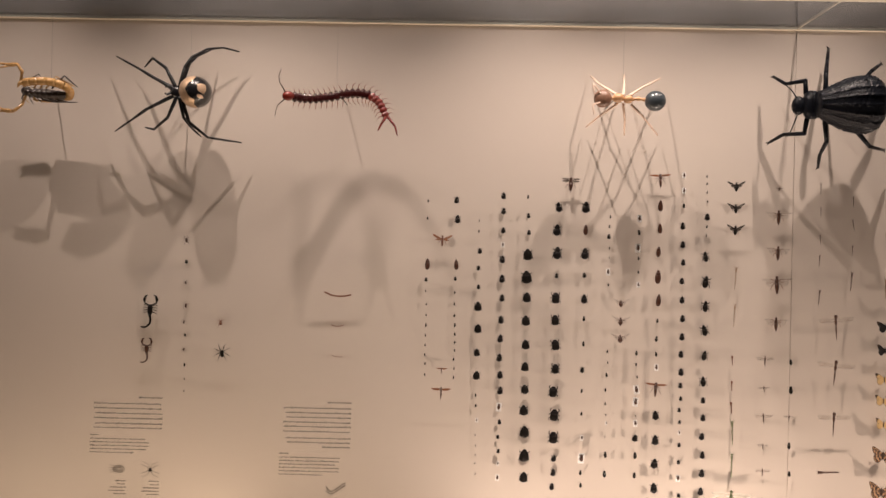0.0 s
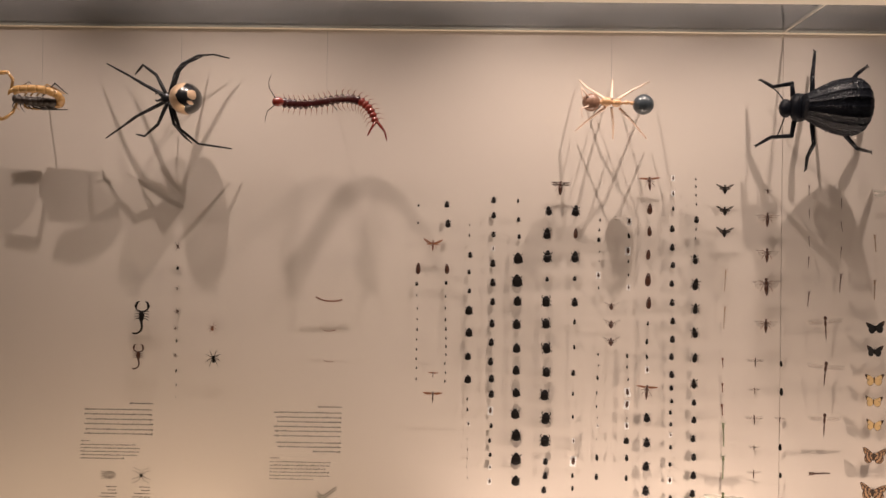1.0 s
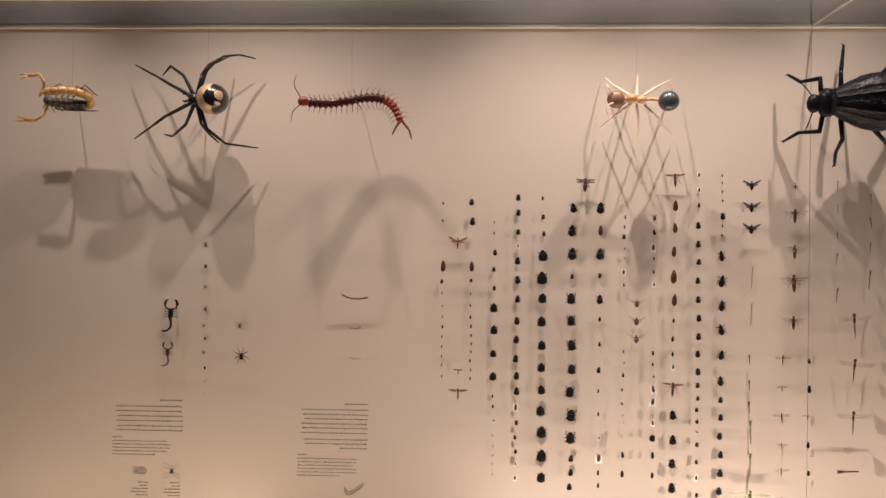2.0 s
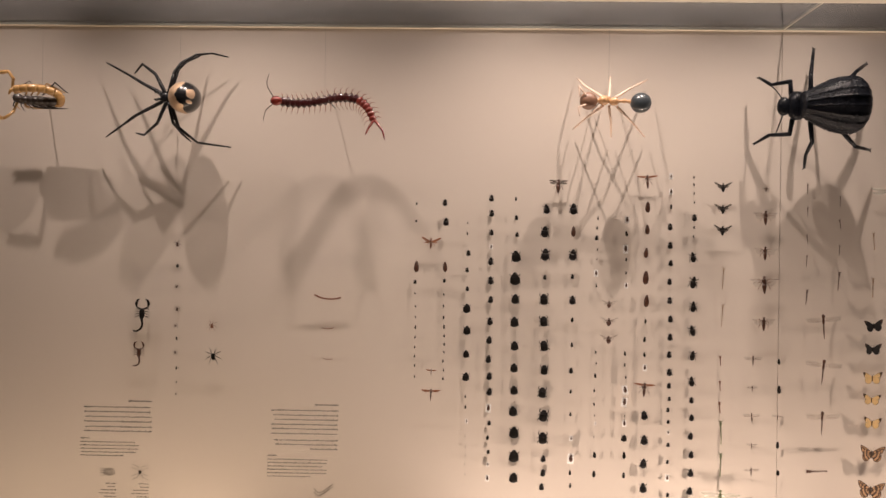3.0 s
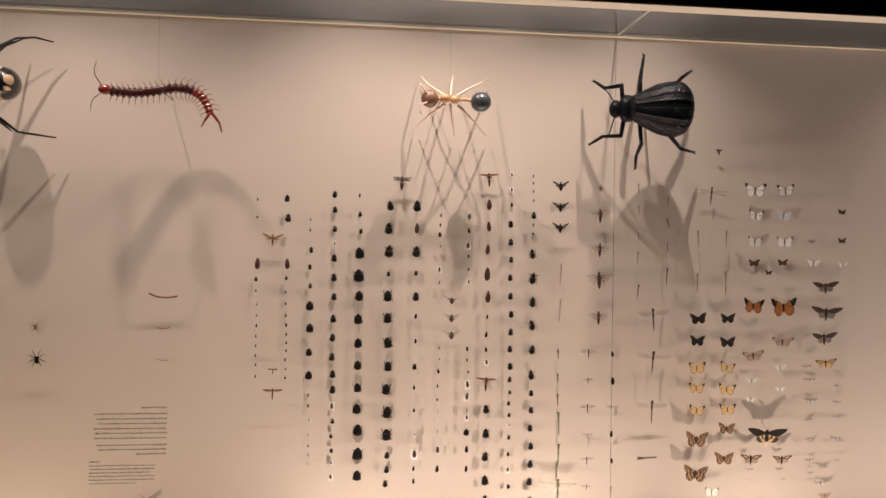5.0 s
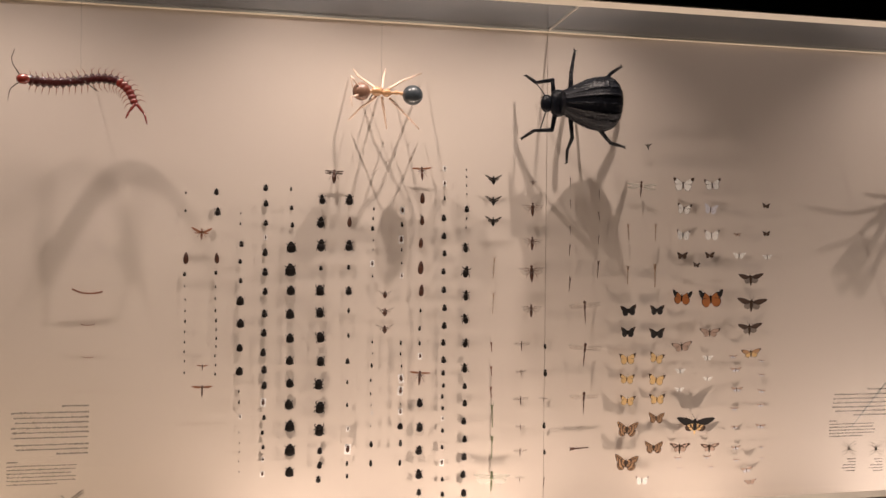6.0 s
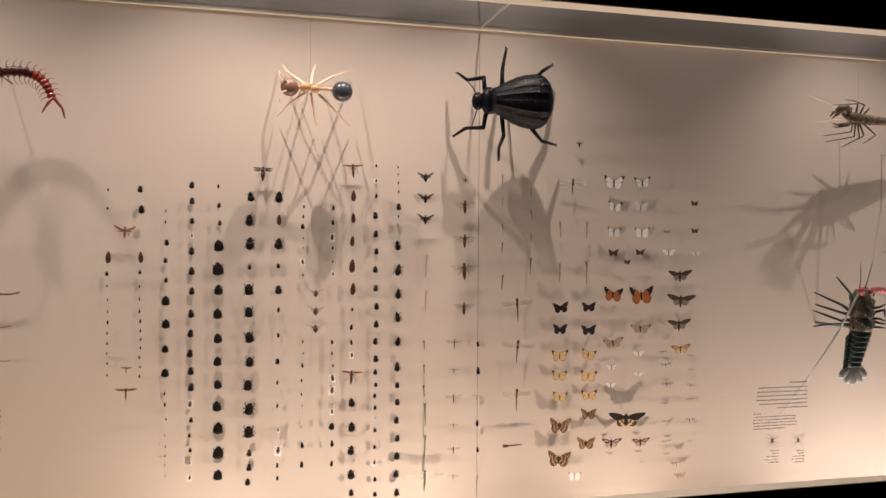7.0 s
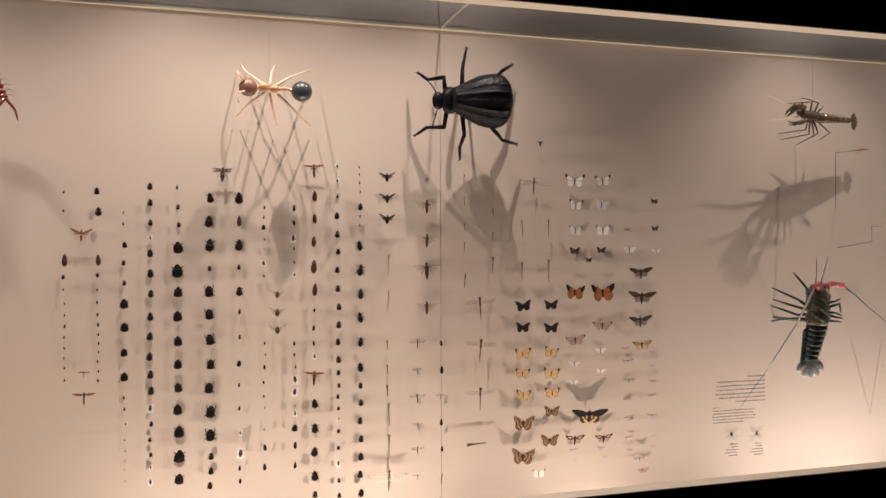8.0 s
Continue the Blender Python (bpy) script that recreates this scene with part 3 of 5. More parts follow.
def small_spider(span, material, label):
    t = thing("pinned_spider", Matrix(), label, "spider", "pinned arachnids")
    s = span / 2
    part("abdomen", blob((0, 0, -0.16 * s), (0.17 * s, 0.14 * s, 0.24 * s), seg=8, rings=6), material, t)
    part("head", blob((0, 0, 0.14 * s), (0.12 * s, 0.1 * s, 0.13 * s), seg=8, rings=6), material, t)
    for k in (-1, 1):
        for a in (25, 62, 112, 150):
            c, d = math.cos(radians(a)), math.sin(radians(a))
            part("leg", tube([(k * 0.06 * s, 0, 0.1 * s), (k * 0.5 * s * d, -0.12 * s, 0.1 * s + 0.5 * s * c), (k * 0.85 * s * d, 0.02 * s, 0.95 * s * c)], [0.035 * s, 0.03 * s, 0.012 * s], 4), material, t)
    pin(t, 0.10)
    return t


def small_scorpion(length, material, label):
    t = thing("pinned_scorpion", Matrix(), label, "scorpion", "pinned arachnids")
    L = length
    part("body", lathe([(-0.12 * L, 0.04 * L), (-0.02 * L, 0.075 * L), (0.12 * L, 0.08 * L), (0.22 * L, 0.05 * L)], 0.6, 10), material, t)
    tail = smooth_line([(0, 0, -0.10 * L), (0.03 * L, 0, -0.25 * L), (0.0, 0, -0.38 * L), (-0.12 * L, 0, -0.47 * L), (-0.24 * L, 0, -0.46 * L)], 3)
    part("tail", tube(tail, [0.034 * L + 0.008 * L * (k % 2) - 0.001 * L * k for k in range(len(tail))], 6), material, t)
    for s in (-1, 1):
        part("pincer", tube([(s * 0.04 * L, 0, 0.2 * L), (s * 0.17 * L, 0, 0.26 * L), (s * 0.19 * L, 0, 0.36 * L), (s * 0.15 * L, 0, 0.47 * L), (s * 0.08 * L, 0, 0.50 * L)], [0.018 * L, 0.022 * L, 0.045 * L, 0.03 * L, 0.008 * L], 6), material, t)
        for k in range(4):
            z = 0.18 * L - 0.06 * L * k
            part("leg", tube([(s * 0.05 * L, 0, z), (s * 0.17 * L, -0.02 * L, z + 0.03 * L - 0.02 * L * k), (s * 0.23 * L, 0.02 * L, z - 0.03 * L * k)], [0.014 * L, 0.012 * L, 0.005 * L], 4), material, t)
    pin(t, 0.09)
    return t


def small_millipede(length, bend, material, label):
    t = thing("pinned_millipede", Matrix(), label, "millipede", "pinned millipedes")
    L = length
    line = smooth_line([(-0.5 * L, 0, bend), (-0.2 * L, 0, 0), (0.2 * L, 0, -0.1 * bend), (0.5 * L, 0, bend * 0.6)], 8)
    part("body", tube(line, [0.028 * L + 0.006 * L * (k % 2) for k in range(len(line))], 6), material, t)
    for q in line[1:-1:2]:
        part("leg", tube([q, q + Vector((0, 0.01 * L, -0.05 * L))], 0.006 * L, 4), material, t)
    pin(t, 0.10)
    return t


rng = random.Random(7)
STOCK = {}


def place(key, build, nominal, x, z, size, tilt=4.0, y=SPEC_Y):
    """Builds the first of a kind, copies the rest; size is the true length or span."""
    m = pose(x, y, z, rng.uniform(-4, 4), rng.gauss(0, tilt), rng.uniform(-6, 6)) @ Matrix.Scale(size / nominal, 4)
    if key not in STOCK:
        STOCK[key] = build()
        STOCK[key].matrix_world = m
        STOCK[key].matrix_basis = m
        return STOCK[key]
    first = STOCK[key]
    keep = first.matrix_basis.copy()
    first.matrix_basis = Matrix()
    made = copy_thing(first, m)
    first.matrix_basis = keep
    return made


KINDS = {
    "b": lambda: beetle(0.024, 0.0158, BLACK, "black beetle pinned in a column on the wall"),
    "s": lambda: beetle(0.028, 0.0190, SOOT, "broad round black scarab beetle pinned to the wall", round_=True, ribs=10, spread=0.5),
    "d": lambda: dung_beetle(0.034, "square black dung beetle with a shovel-shaped head, pinned"),
    "r": lambda: beetle(0.030, 0.0145, BROWN, "long dark reddish brown beetle pinned to the wall", spread=0.15),
    "a": lambda: beetle(0.030, 0.0150, SOOT, "long-legged dull black ground beetle pinned to the wall", ribs=8, spread=0.7),
    "t": lambda: tiny_bug(0.010, SOOT, "tiny dark insect pinned in a column"),
    "c": lambda: tiny_bug(0.011, BROWN, "tiny dark insect glued on a white card", card=True),
    "n": lambda: stick("pinned_damselfly", "thin brown damselfly pinned to the wall", "damselfly", 0.030, BROWN, 0.03),
    "p": lambda: small_spider(0.020, BROWN, "small brown spider pinned to the wall"),
}
NOMINAL = {"d": 0.034, "b": 0.024, "s": 0.028, "r": 0.030, "a": 0.030, "t": 0.010, "c": 0.011, "n": 0.030, "p": 0.020}


def column(x, text):
    """A column of specimens: kind, height over the floor and length, both in millimetres."""
    for word in text.split():
        z, size = word[1:].split("/")
        key = word[0]
        size = float(size) / 1000
        if key == "p":
            size *= 1.6
        if key in "tc":
            size = max(size, 0.006) * (1.0 if key == "t" else 1.1)
        place(key, KINDS[key], NOMINAL[key], x + rng.gauss(0, 0.0012), int(z) / 1000, size)


column(-1.009, "b1685/8 b1637/8 r1511/33 b1468/13 t1436/7 t1400/7 t1370/7 t1342/10 t1314/8 t1287/8 t1261/8 t1236/8 t1205/8")
column(-0.929, "b1689/20 b1636/24 r1511/30 b1472/12 t1434/8 t1402/9 t1370/10 t1344/11 t1319/9 t1296/9 t1274/8 t1249/9 t1224/8 t1200/9")
column(-0.866, "t1633/7 t1604/9 b1550/18 b1503/15 b1451/15 s1397/27 s1336/26 s1270/22 s1207/25 t1152/9 t1123/10 c1084/8 t1042/4 t1013/4 t988/5 t964/4 t935/4")
column(-0.802, "b1703/20 b1661/20 b1608/18 c1569/9 b1528/23 b1475/24 b1422/22 b1362/24 b1310/24 b1257/24 b1210/24 b1167/24 c1122/15 b1080/15 b1039/13 b1000/13 c966/8 c927/11")
column(-0.732, "t1701/12 b1650/15 b1603/15 s1543/33 s1481/37 s1425/29 s1361/30 s1295/28 s1234/27 s1172/27 s1114/30 s1055/33 s990/36 s930/30")
column(-0.652, "b1675/28 b1612/33 b1549/36 b1486/15 d1425/34 d1364/32 d1296/33 d1230/30 d1167/33 d1103/36 d1041/36 b984/21 b945/21 b906/21")
column(-0.575, "b1676/33 r1614/30 b1549/33 b1489/15 b1424/27 t1369/15 t1300/14 b1229/18 t1171/12 t1108/12 c1042/9 c986/18 t946/14 t911/14")
column(-0.509, "t1651/10 t1624/10 b1597/15 t1564/7 t1538/6 c1500/12 t1464/9 t1281/9 t1250/7 t1216/13 t1175/10 t1137/9 t1106/6 c1084/4 t1047/5 t997/18 t944/19")
column(-0.428, "c1649/13 t1609/15 c1568/15 t1538/10 t1501/9 c1467/10 t1278/13 t1247/10 t1213/9 c1179/16 c1145/16 t1106/6 c1086/12 s1045/20 t997/19 t942/17")
column(-0.373, "r1684/32 r1622/29 r1558/30 r1489/39 r1425/35 t1368/12 t1318/16 t1276/14 c1241/12 b1109/27 b1041/29 b976/29 b909/30 b858/21")
column(-0.307, "c1770/10 c1728/10 t1685/13 b1630/21 b1579/21 b1530/19 b1479/20 b1427/21 b1376/21 b1326/22 b1278/21 b1229/22 b1192/17 b1156/14 b1125/14 b1092/13 c1063/8 b1029/14 b982/13 c938/12 b891/14 b849/16")
column(-0.244, "t1767/8 t1747/8 t1723/8 t1698/8 b1656/21 t1629/9 t1604/8 a1547/30 a1478/35 a1411/32 a1345/32 a1276/29 a1205/30 b1153/19 b1105/21 b1054/22 b1003/22 b953/24 b903/24 b850/24")
column(-0.007, "t1263/16 t1186/22 t1034/19 t957/16 n868/32")
column(0.065, "n1739/29 n1675/27 n1599/27 n1541/32 n1442/41")
column(0.152, "n1705/29 n1641/29 n1571/29 n1487/51")
column(-1.677, "p1563/24 b1503/12 p1445/15 p1382/21 p1335/14 t1300/10 p1260/14 t1217/10 t1178/7 t1144/6")

# single winged insects over and between the columns
def single(key, build, nominal, spots, tilt=3.0, y=-0.026):
    for x, z, size in spots:
        place(key, build, nominal, x, z, size / 1000, tilt, y)


single("open_beetle", lambda: winged("pinned_open_beetle", "dark brown beetle with its wing cases spread, pinned", "beetle", 0.040, 0.052, BROWN, SMOKE, ((BLADE, 0.30, 1.0), (DROOP, 0.22, 0.95)), BROWN, 0.9), 0.052, [(-0.618, 1.74, 52)], 1)
single("red_fly", lambda: winged("pinned_wasp", "rust red wasp with spread wings, pinned", "wasp", 0.032, 0.054, RUST, RED_GAUZE, FLY_WINGS, RUST, 0.6), 0.054, [(-0.968, 1.576, 54)])
single("long_fly", lambda: winged("pinned_lacewing", "slender brown lacewing with straight wings, pinned", "lacewing", 0.034, 0.054, BROWN, RED_GAUZE, ((BLADE, 0.28, 1.0), (BLADE, 0.22, 0.8)), None, 0.4), 0.054, [(-0.963, 1.157, 54), (-0.963, 1.218, 30)])
single("red_bug", lambda: winged("pinned_bug", "reddish brown bug with straight spread wings, pinned", "bug", 0.040, 0.056, BROWN, RED_GAUZE, ((BLADE, 0.30, 1.0), (BLADE, 0.26, 0.7)), BROWN, 0.6), 0.056, [(-0.373, 1.755, 56), (-0.374, 1.181, 58)])
single("bee", lambda: winged("pinned_bee", "black carpenter bee with smoky spread wings, pinned", "bee", 0.026, 0.048, SOOT, SMOKE, BEE_WINGS, SOOT, 1.4), 0.048, [(-0.166, 1.741, 48), (-0.166, 1.681, 48), (-0.166, 1.622, 50)])
single("hover_fly", lambda: winged("pinned_fly", "brown fly with clear spread wings, pinned", "fly", 0.022, 0.048, BROWN, GAUZE, BEE_WINGS, BROWN, 1.8), 0.048, [(-0.474, 1.414, 45), (-0.474, 1.365, 51), (-0.474, 1.317, 51)])
single("hopper", lambda: winged("pinned_grasshopper", "brown grasshopper with clear wings spread, pinned", "grasshopper", 0.042, 0.070, BROWN, GAUZE, HOPPER_WINGS, RUST, 0.75), 0.070, [(-0.049, 1.736, 26), (-0.049, 1.66, 68), (-0.049, 1.562, 68), (-0.05, 1.476, 84), (-0.05, 1.368, 66)])
single("lacewing", lambda: winged("pinned_lacewing", "small brown antlion with clear straight wings, pinned", "antlion", 0.028, 0.050, BROWN, GAUZE, STRAIGHT_WINGS, None, 0.4), 0.050, [(-0.078, 1.266, 52), (-0.079, 1.188, 34), (-0.079, 1.109, 50), (-0.079, 1.031, 32), (-0.079, 0.96, 46), (-0.079, 0.883, 34), (-0.009, 1.11, 32)])
single("dragonfly", lambda: winged("pinned_dragonfly", "dark brown dragonfly with clear spread wings, pinned", "dragonfly", 0.068, 0.095, BROWN, GAUZE, ((BLADE, 0.27, 1.0), (BLADE, 0.18, 0.95)), None, 0.17, 1.1), 0.095, [(0.113, 1.364, 100), (0.113, 1.24, 100), (0.112, 1.099, 96)])
single("pale_dragonfly", lambda: winged("pinned_dragonfly", "dragonfly with whitish spread wings, pinned", "dragonfly", 0.052, 0.090, BROWN, PALE_GAUZE, ((BLADE, 0.20, 1.0), (DROOP, 0.12, 0.95)), None, 0.25), 0.090, [(0.284, 1.726, 90)])
single("thin_insect", lambda: stick("pinned_damselfly", "slender straw brown stick insect pinned to the wall", "stick insect", 0.050, STRAW, 0.03), 0.050, [(0.246, 1.597, 48), (0.245, 1.47, 54), (0.331, 1.597, 50), (0.331, 1.469, 70)])
single("pale_mantis", lambda: stick("pinned_mantis", "thin pale straw mantis pinned to the wall", "mantis", 0.060, STRAW, 0.018), 0.060, [(-0.163, 1.49, 62), (-0.164, 1.388, 64)])
single("red_mantis", lambda: stick("pinned_mantis", "rust coloured mantis pinned to the wall", "mantis", 0.024, RUST, 0.06), 0.024, [(-0.167, 1.263, 26), (-0.167, 1.194, 26), (-0.167, 1.134, 30)])
single("green_mantis", lambda: stick("pinned_mantis", "thin dry green mantis pinned to the wall", "mantis", 0.060, GREEN, 0.03), 0.060, [(-0.163, 1.066, 66), (-0.163, 0.977, 64)])
single("wide_mantis", lambda: winged("pinned_mantis", "green mantis with broad clear wings spread, pinned", "mantis", 0.062, 0.105, GREEN, PALE_GAUZE, HOPPER_WINGS, None, 0.3), 0.105, [(-0.163, 0.881, 105)])
single("black_wasp", lambda: winged("pinned_wasp", "small black wasp with folded dark wings, pinned", "wasp", 0.018, 0.020, SOOT, SMOKE, FLY_WINGS, None, 0.8), 0.020, [(0.305, 1.852, 22)])
side = place("side_hopper", lambda: stick("pinned_grasshopper", "brown grasshopper pinned sideways on the wall", "grasshopper", 0.056, BROWN, 0.045), 0.056, 0.1, 0.964, 0.060)
side.matrix_basis = pose(0.1, -0.026, 0.964, 0, -92, 0)

# ---- butterflies and moths ----
def flight(style, spots):
    for x, z, span in spots:
        place("style_" + style, lambda: butterfly(style, 0.06), 0.06, x, z, span / 1000, 4.0, -0.027)


flight("white_black", [(0.418, 1.743, 64), (0.512, 1.745, 54), (0.421, 1.67, 50)])
flight("lilac", [(0.508, 1.671, 47)])
flight("white", [(0.419, 1.592, 48), (0.512, 1.593, 50), (0.296, 0.863, 42)])
flight("brown", [(0.417, 1.53, 33), (0.506, 1.532, 30), (0.463, 1.502, 23), (0.693, 1.599, 25), (0.691, 1.684, 25)])
flight("tiger", [(0.417, 1.405, 66), (0.511, 1.402, 82)])
flight("black", [(0.248, 1.367, 50), (0.338, 1.368, 46), (0.246, 1.303, 48), (0.338, 1.299, 48)])
flight("yellow", [(0.246, 1.224, 52), (0.338, 1.225, 48), (0.245, 1.165, 46), (0.338, 1.161, 52), (0.247, 1.101, 48), (0.341, 1.103, 48)])
flight("tawny", [(0.339, 1.047, 50), (0.247, 1.017, 69), (0.332, 0.96, 56), (0.245, 0.918, 72)])
flight("dark_moth", [(0.642, 1.463, 84), (0.646, 1.387, 96), (0.64, 1.312, 86)])
flight("pink", [(0.509, 1.3, 65), (0.418, 1.259, 68), (0.648, 0.844, 38), (0.597, 1.595, 25)])
flight("orange_moth", [(0.646, 1.236, 65)])
flight("white_moth", [(0.603, 1.532, 46), (0.697, 1.528, 34), (0.503, 1.223, 38), (0.414, 1.185, 36), (0.503, 1.16, 33), (0.412, 1.13, 33)])
flight("skull_moth", [(0.464, 1.027, 120)])
flight("clear_moth", [(0.415, 0.958, 72), (0.512, 0.955, 66)])
flight("grey_moth", [(0.586, 1.225, 28), (0.596, 1.186, 36), (0.6, 1.126, 38), (0.592, 1.067, 28), (0.595, 1.011, 27), (0.599, 0.949, 32), (0.601, 0.911, 23), (0.682, 1.211, 21), (0.682, 1.168, 21), (0.682, 1.119, 28)])
flight("grey_moth", [(0.68, 1.076, 28), (0.68, 1.012, 36), (0.685, 0.947, 21), (0.685, 0.914, 17), (0.635, 0.881, 42), (0.41, 0.924, 24), (0.504, 0.924, 27), (0.415, 0.894, 16), (0.517, 0.893, 19)])

# ---- pinned scorpions, spiders and millipedes ----
single("scorpion", lambda: small_scorpion(0.090, BLACK, "black scorpion with curled tail pinned to the wall"), 0.090, [(-1.775, 1.362, 92)], 1)
single("brown_scorpion", lambda: small_scorpion(0.068, BROWN, "smaller brown scorpion with curled tail pinned to the wall"), 0.068, [(-1.782, 1.254, 70)], 1)
single("rust_spider", lambda: small_spider(0.044, RUST, "rust red spider with bent legs pinned to the wall"), 0.044, [(-1.577, 1.337, 42)])
single("dark_spider", lambda: small_spider(0.056, SOOT, "dark long-legged spider pinned to the wall"), 0.056, [(-1.572, 1.252, 60)])
single("millipede", lambda: small_millipede(0.072, 0.008, RUST, "thin reddish millipede pinned to the wall"), 0.072, [(-1.254, 1.418, 74), (-1.252, 1.334, 36), (-1.252, 1.249, 30)], 2)


# ---- enlarged models on the upper wall ----
def mount(t, x, y, z, wire_x=0.0):
    """A thin wire from the model to the case's ceiling."""
    part("hanging_wire", tube([(wire_x, 0.005, 0), (wire_x, 0.005, LID_Z - z)], 0.00028, 4), STEEL, t, "thin steel wire")


def rod(t, x, y, dz=0.0):
    """A steel rod that carries the model clear of the back wall."""
    part("mounting_rod", tube([(x, 0.0, dz), (x, -y + 0.02, dz)], 0.0016, 8), STEEL, t, "thin steel rod")


def cm(points, y=0.0):
    return [(a / 100, (y if len(p) < 1 else (p[0] / 100)), b / 100) for a, b, *p in [(q[0], q[1], *q[2:]) if len(q) > 2 else (q[0], q[1], y * 100) for q in points]]


def limb(t, name, points, r0, r1, material, seg=8, knob=True, label=""):
    """A jointed limb in centimetres: straight, tapering pieces with swollen joints."""
    pts = cm(points)
    bm = bmesh.new()
    n = len(pts) - 1
    for i in range(n):
        a, b = Vector(pts[i]), Vector(pts[i + 1])
        ra = r0 + (r1 - r0) * i / n
        rb = r0 + (r1 - r0) * (i + 1) / n
        tube([a, a.lerp(b, 0.12), a.lerp(b, 0.6), b], [ra * 0.9, ra * 1.08, ra * 0.95, rb * 1.0], seg, bm)
        if knob and i:
            blob(a, (ra * 1.12, ra * 1.12, ra * 1.12), 0, bm, 8, 6)
    return part(name, bm, material, t, label)


def model(name, x, y, z, label, category):
    return thing(name, pose(x, y, z), label, category, "enlarged models of arthropods")


def black_widow():
    x, y, z = -1.633, -0.120, 1.958
    t = model("spider_model", x, y, z, "large glossy black spider model with gold patches on its abdomen", "spider model")
    bm = blob((0, 0, 0), (0.0425, 0.050, 0.0415), 0, None, 112, 80)
    for f in bm.faces:
        c = f.calc_center_median() / 0.043
        c = c + 0.10 * noise.noise_vector(c * 3.0)
        d = math.hypot(c.x - 0.38, c.z + 0.02)
        gold = (0.60 < d < 1.20 and c.x < 0.16) or math.hypot((c.x - 0.62) / 0.9, (c.z - 0.08) / 1.2) < 0.24 or math.hypot(c.x - 0.55, c.z + 0.42) < 0.13
        f.material_index = int(gold)
    bmesh.ops.translate(bm, vec=(0.006, -0.008, -0.004), verts=bm.verts[:])
    part("abdomen", bm, [SPIDER_BLACK, SPIDER_GOLD], t, "glossy black abdomen with gold patches")
    part("head", blob((-0.050, 0.004, -0.002), (0.016, 0.014, 0.017)), SPIDER_BLACK, t)
    for s in (-1, 1):
        limb(t, "palp", [(-6, s * 0.4), (-6.9, s * 1.1, -0.8), (-7.6, s * 0.8, -0.8)], 0.004, 0.002, SPIDER_BLACK)
    for pts in ([(-5, 0.4), (-10.9, 3.4, -0.1), (-15.8, 6.2, 2), (-24.2, 10.6, 7.6)],
                [(-5, 1), (-7.8, 6.1, 0.3), (-12.8, 9.5, 3.9), (-16.3, 7.8, 7.6)],
                [(-4, 1), (-2.5, 6.3, -0.4), (-0.9, 9, 0.1), (2.6, 11.7, 1.9), (6.1, 12.8, 4.7), (9.8, 12.4, 7.4)],
                [(-3.6, 1), (-1.7, 7.6, 0.7), (-0.4, 10, 3), (2, 13, 8)],
                [(-5, -1), (-13, -5, 0.5), (-17.6, -7.3, 3), (-24.2, -10, 7.6)],
                [(-4.6, -1.4), (-7.2, -7.1, 0.5), (-12.4, -9.7, 4.8), (-15.8, -8.8, 7.6)],
                [(-4, -1.5), (-2.9, -6.9, 0.4), (-1.6, -9.4, 3.7), (-0.5, -11, 8)],
                [(-3.6, -1.5), (-1.1, -8.4, -0.2), (3.3, -12, 1.9), (10.8, -12.5, 7.6)]):
        limb(t, "leg", pts, 0.0052, 0.0018, SPIDER_LEG)
    mount(t, x, y, z, -0.012)
    rod(t, -0.052, y)


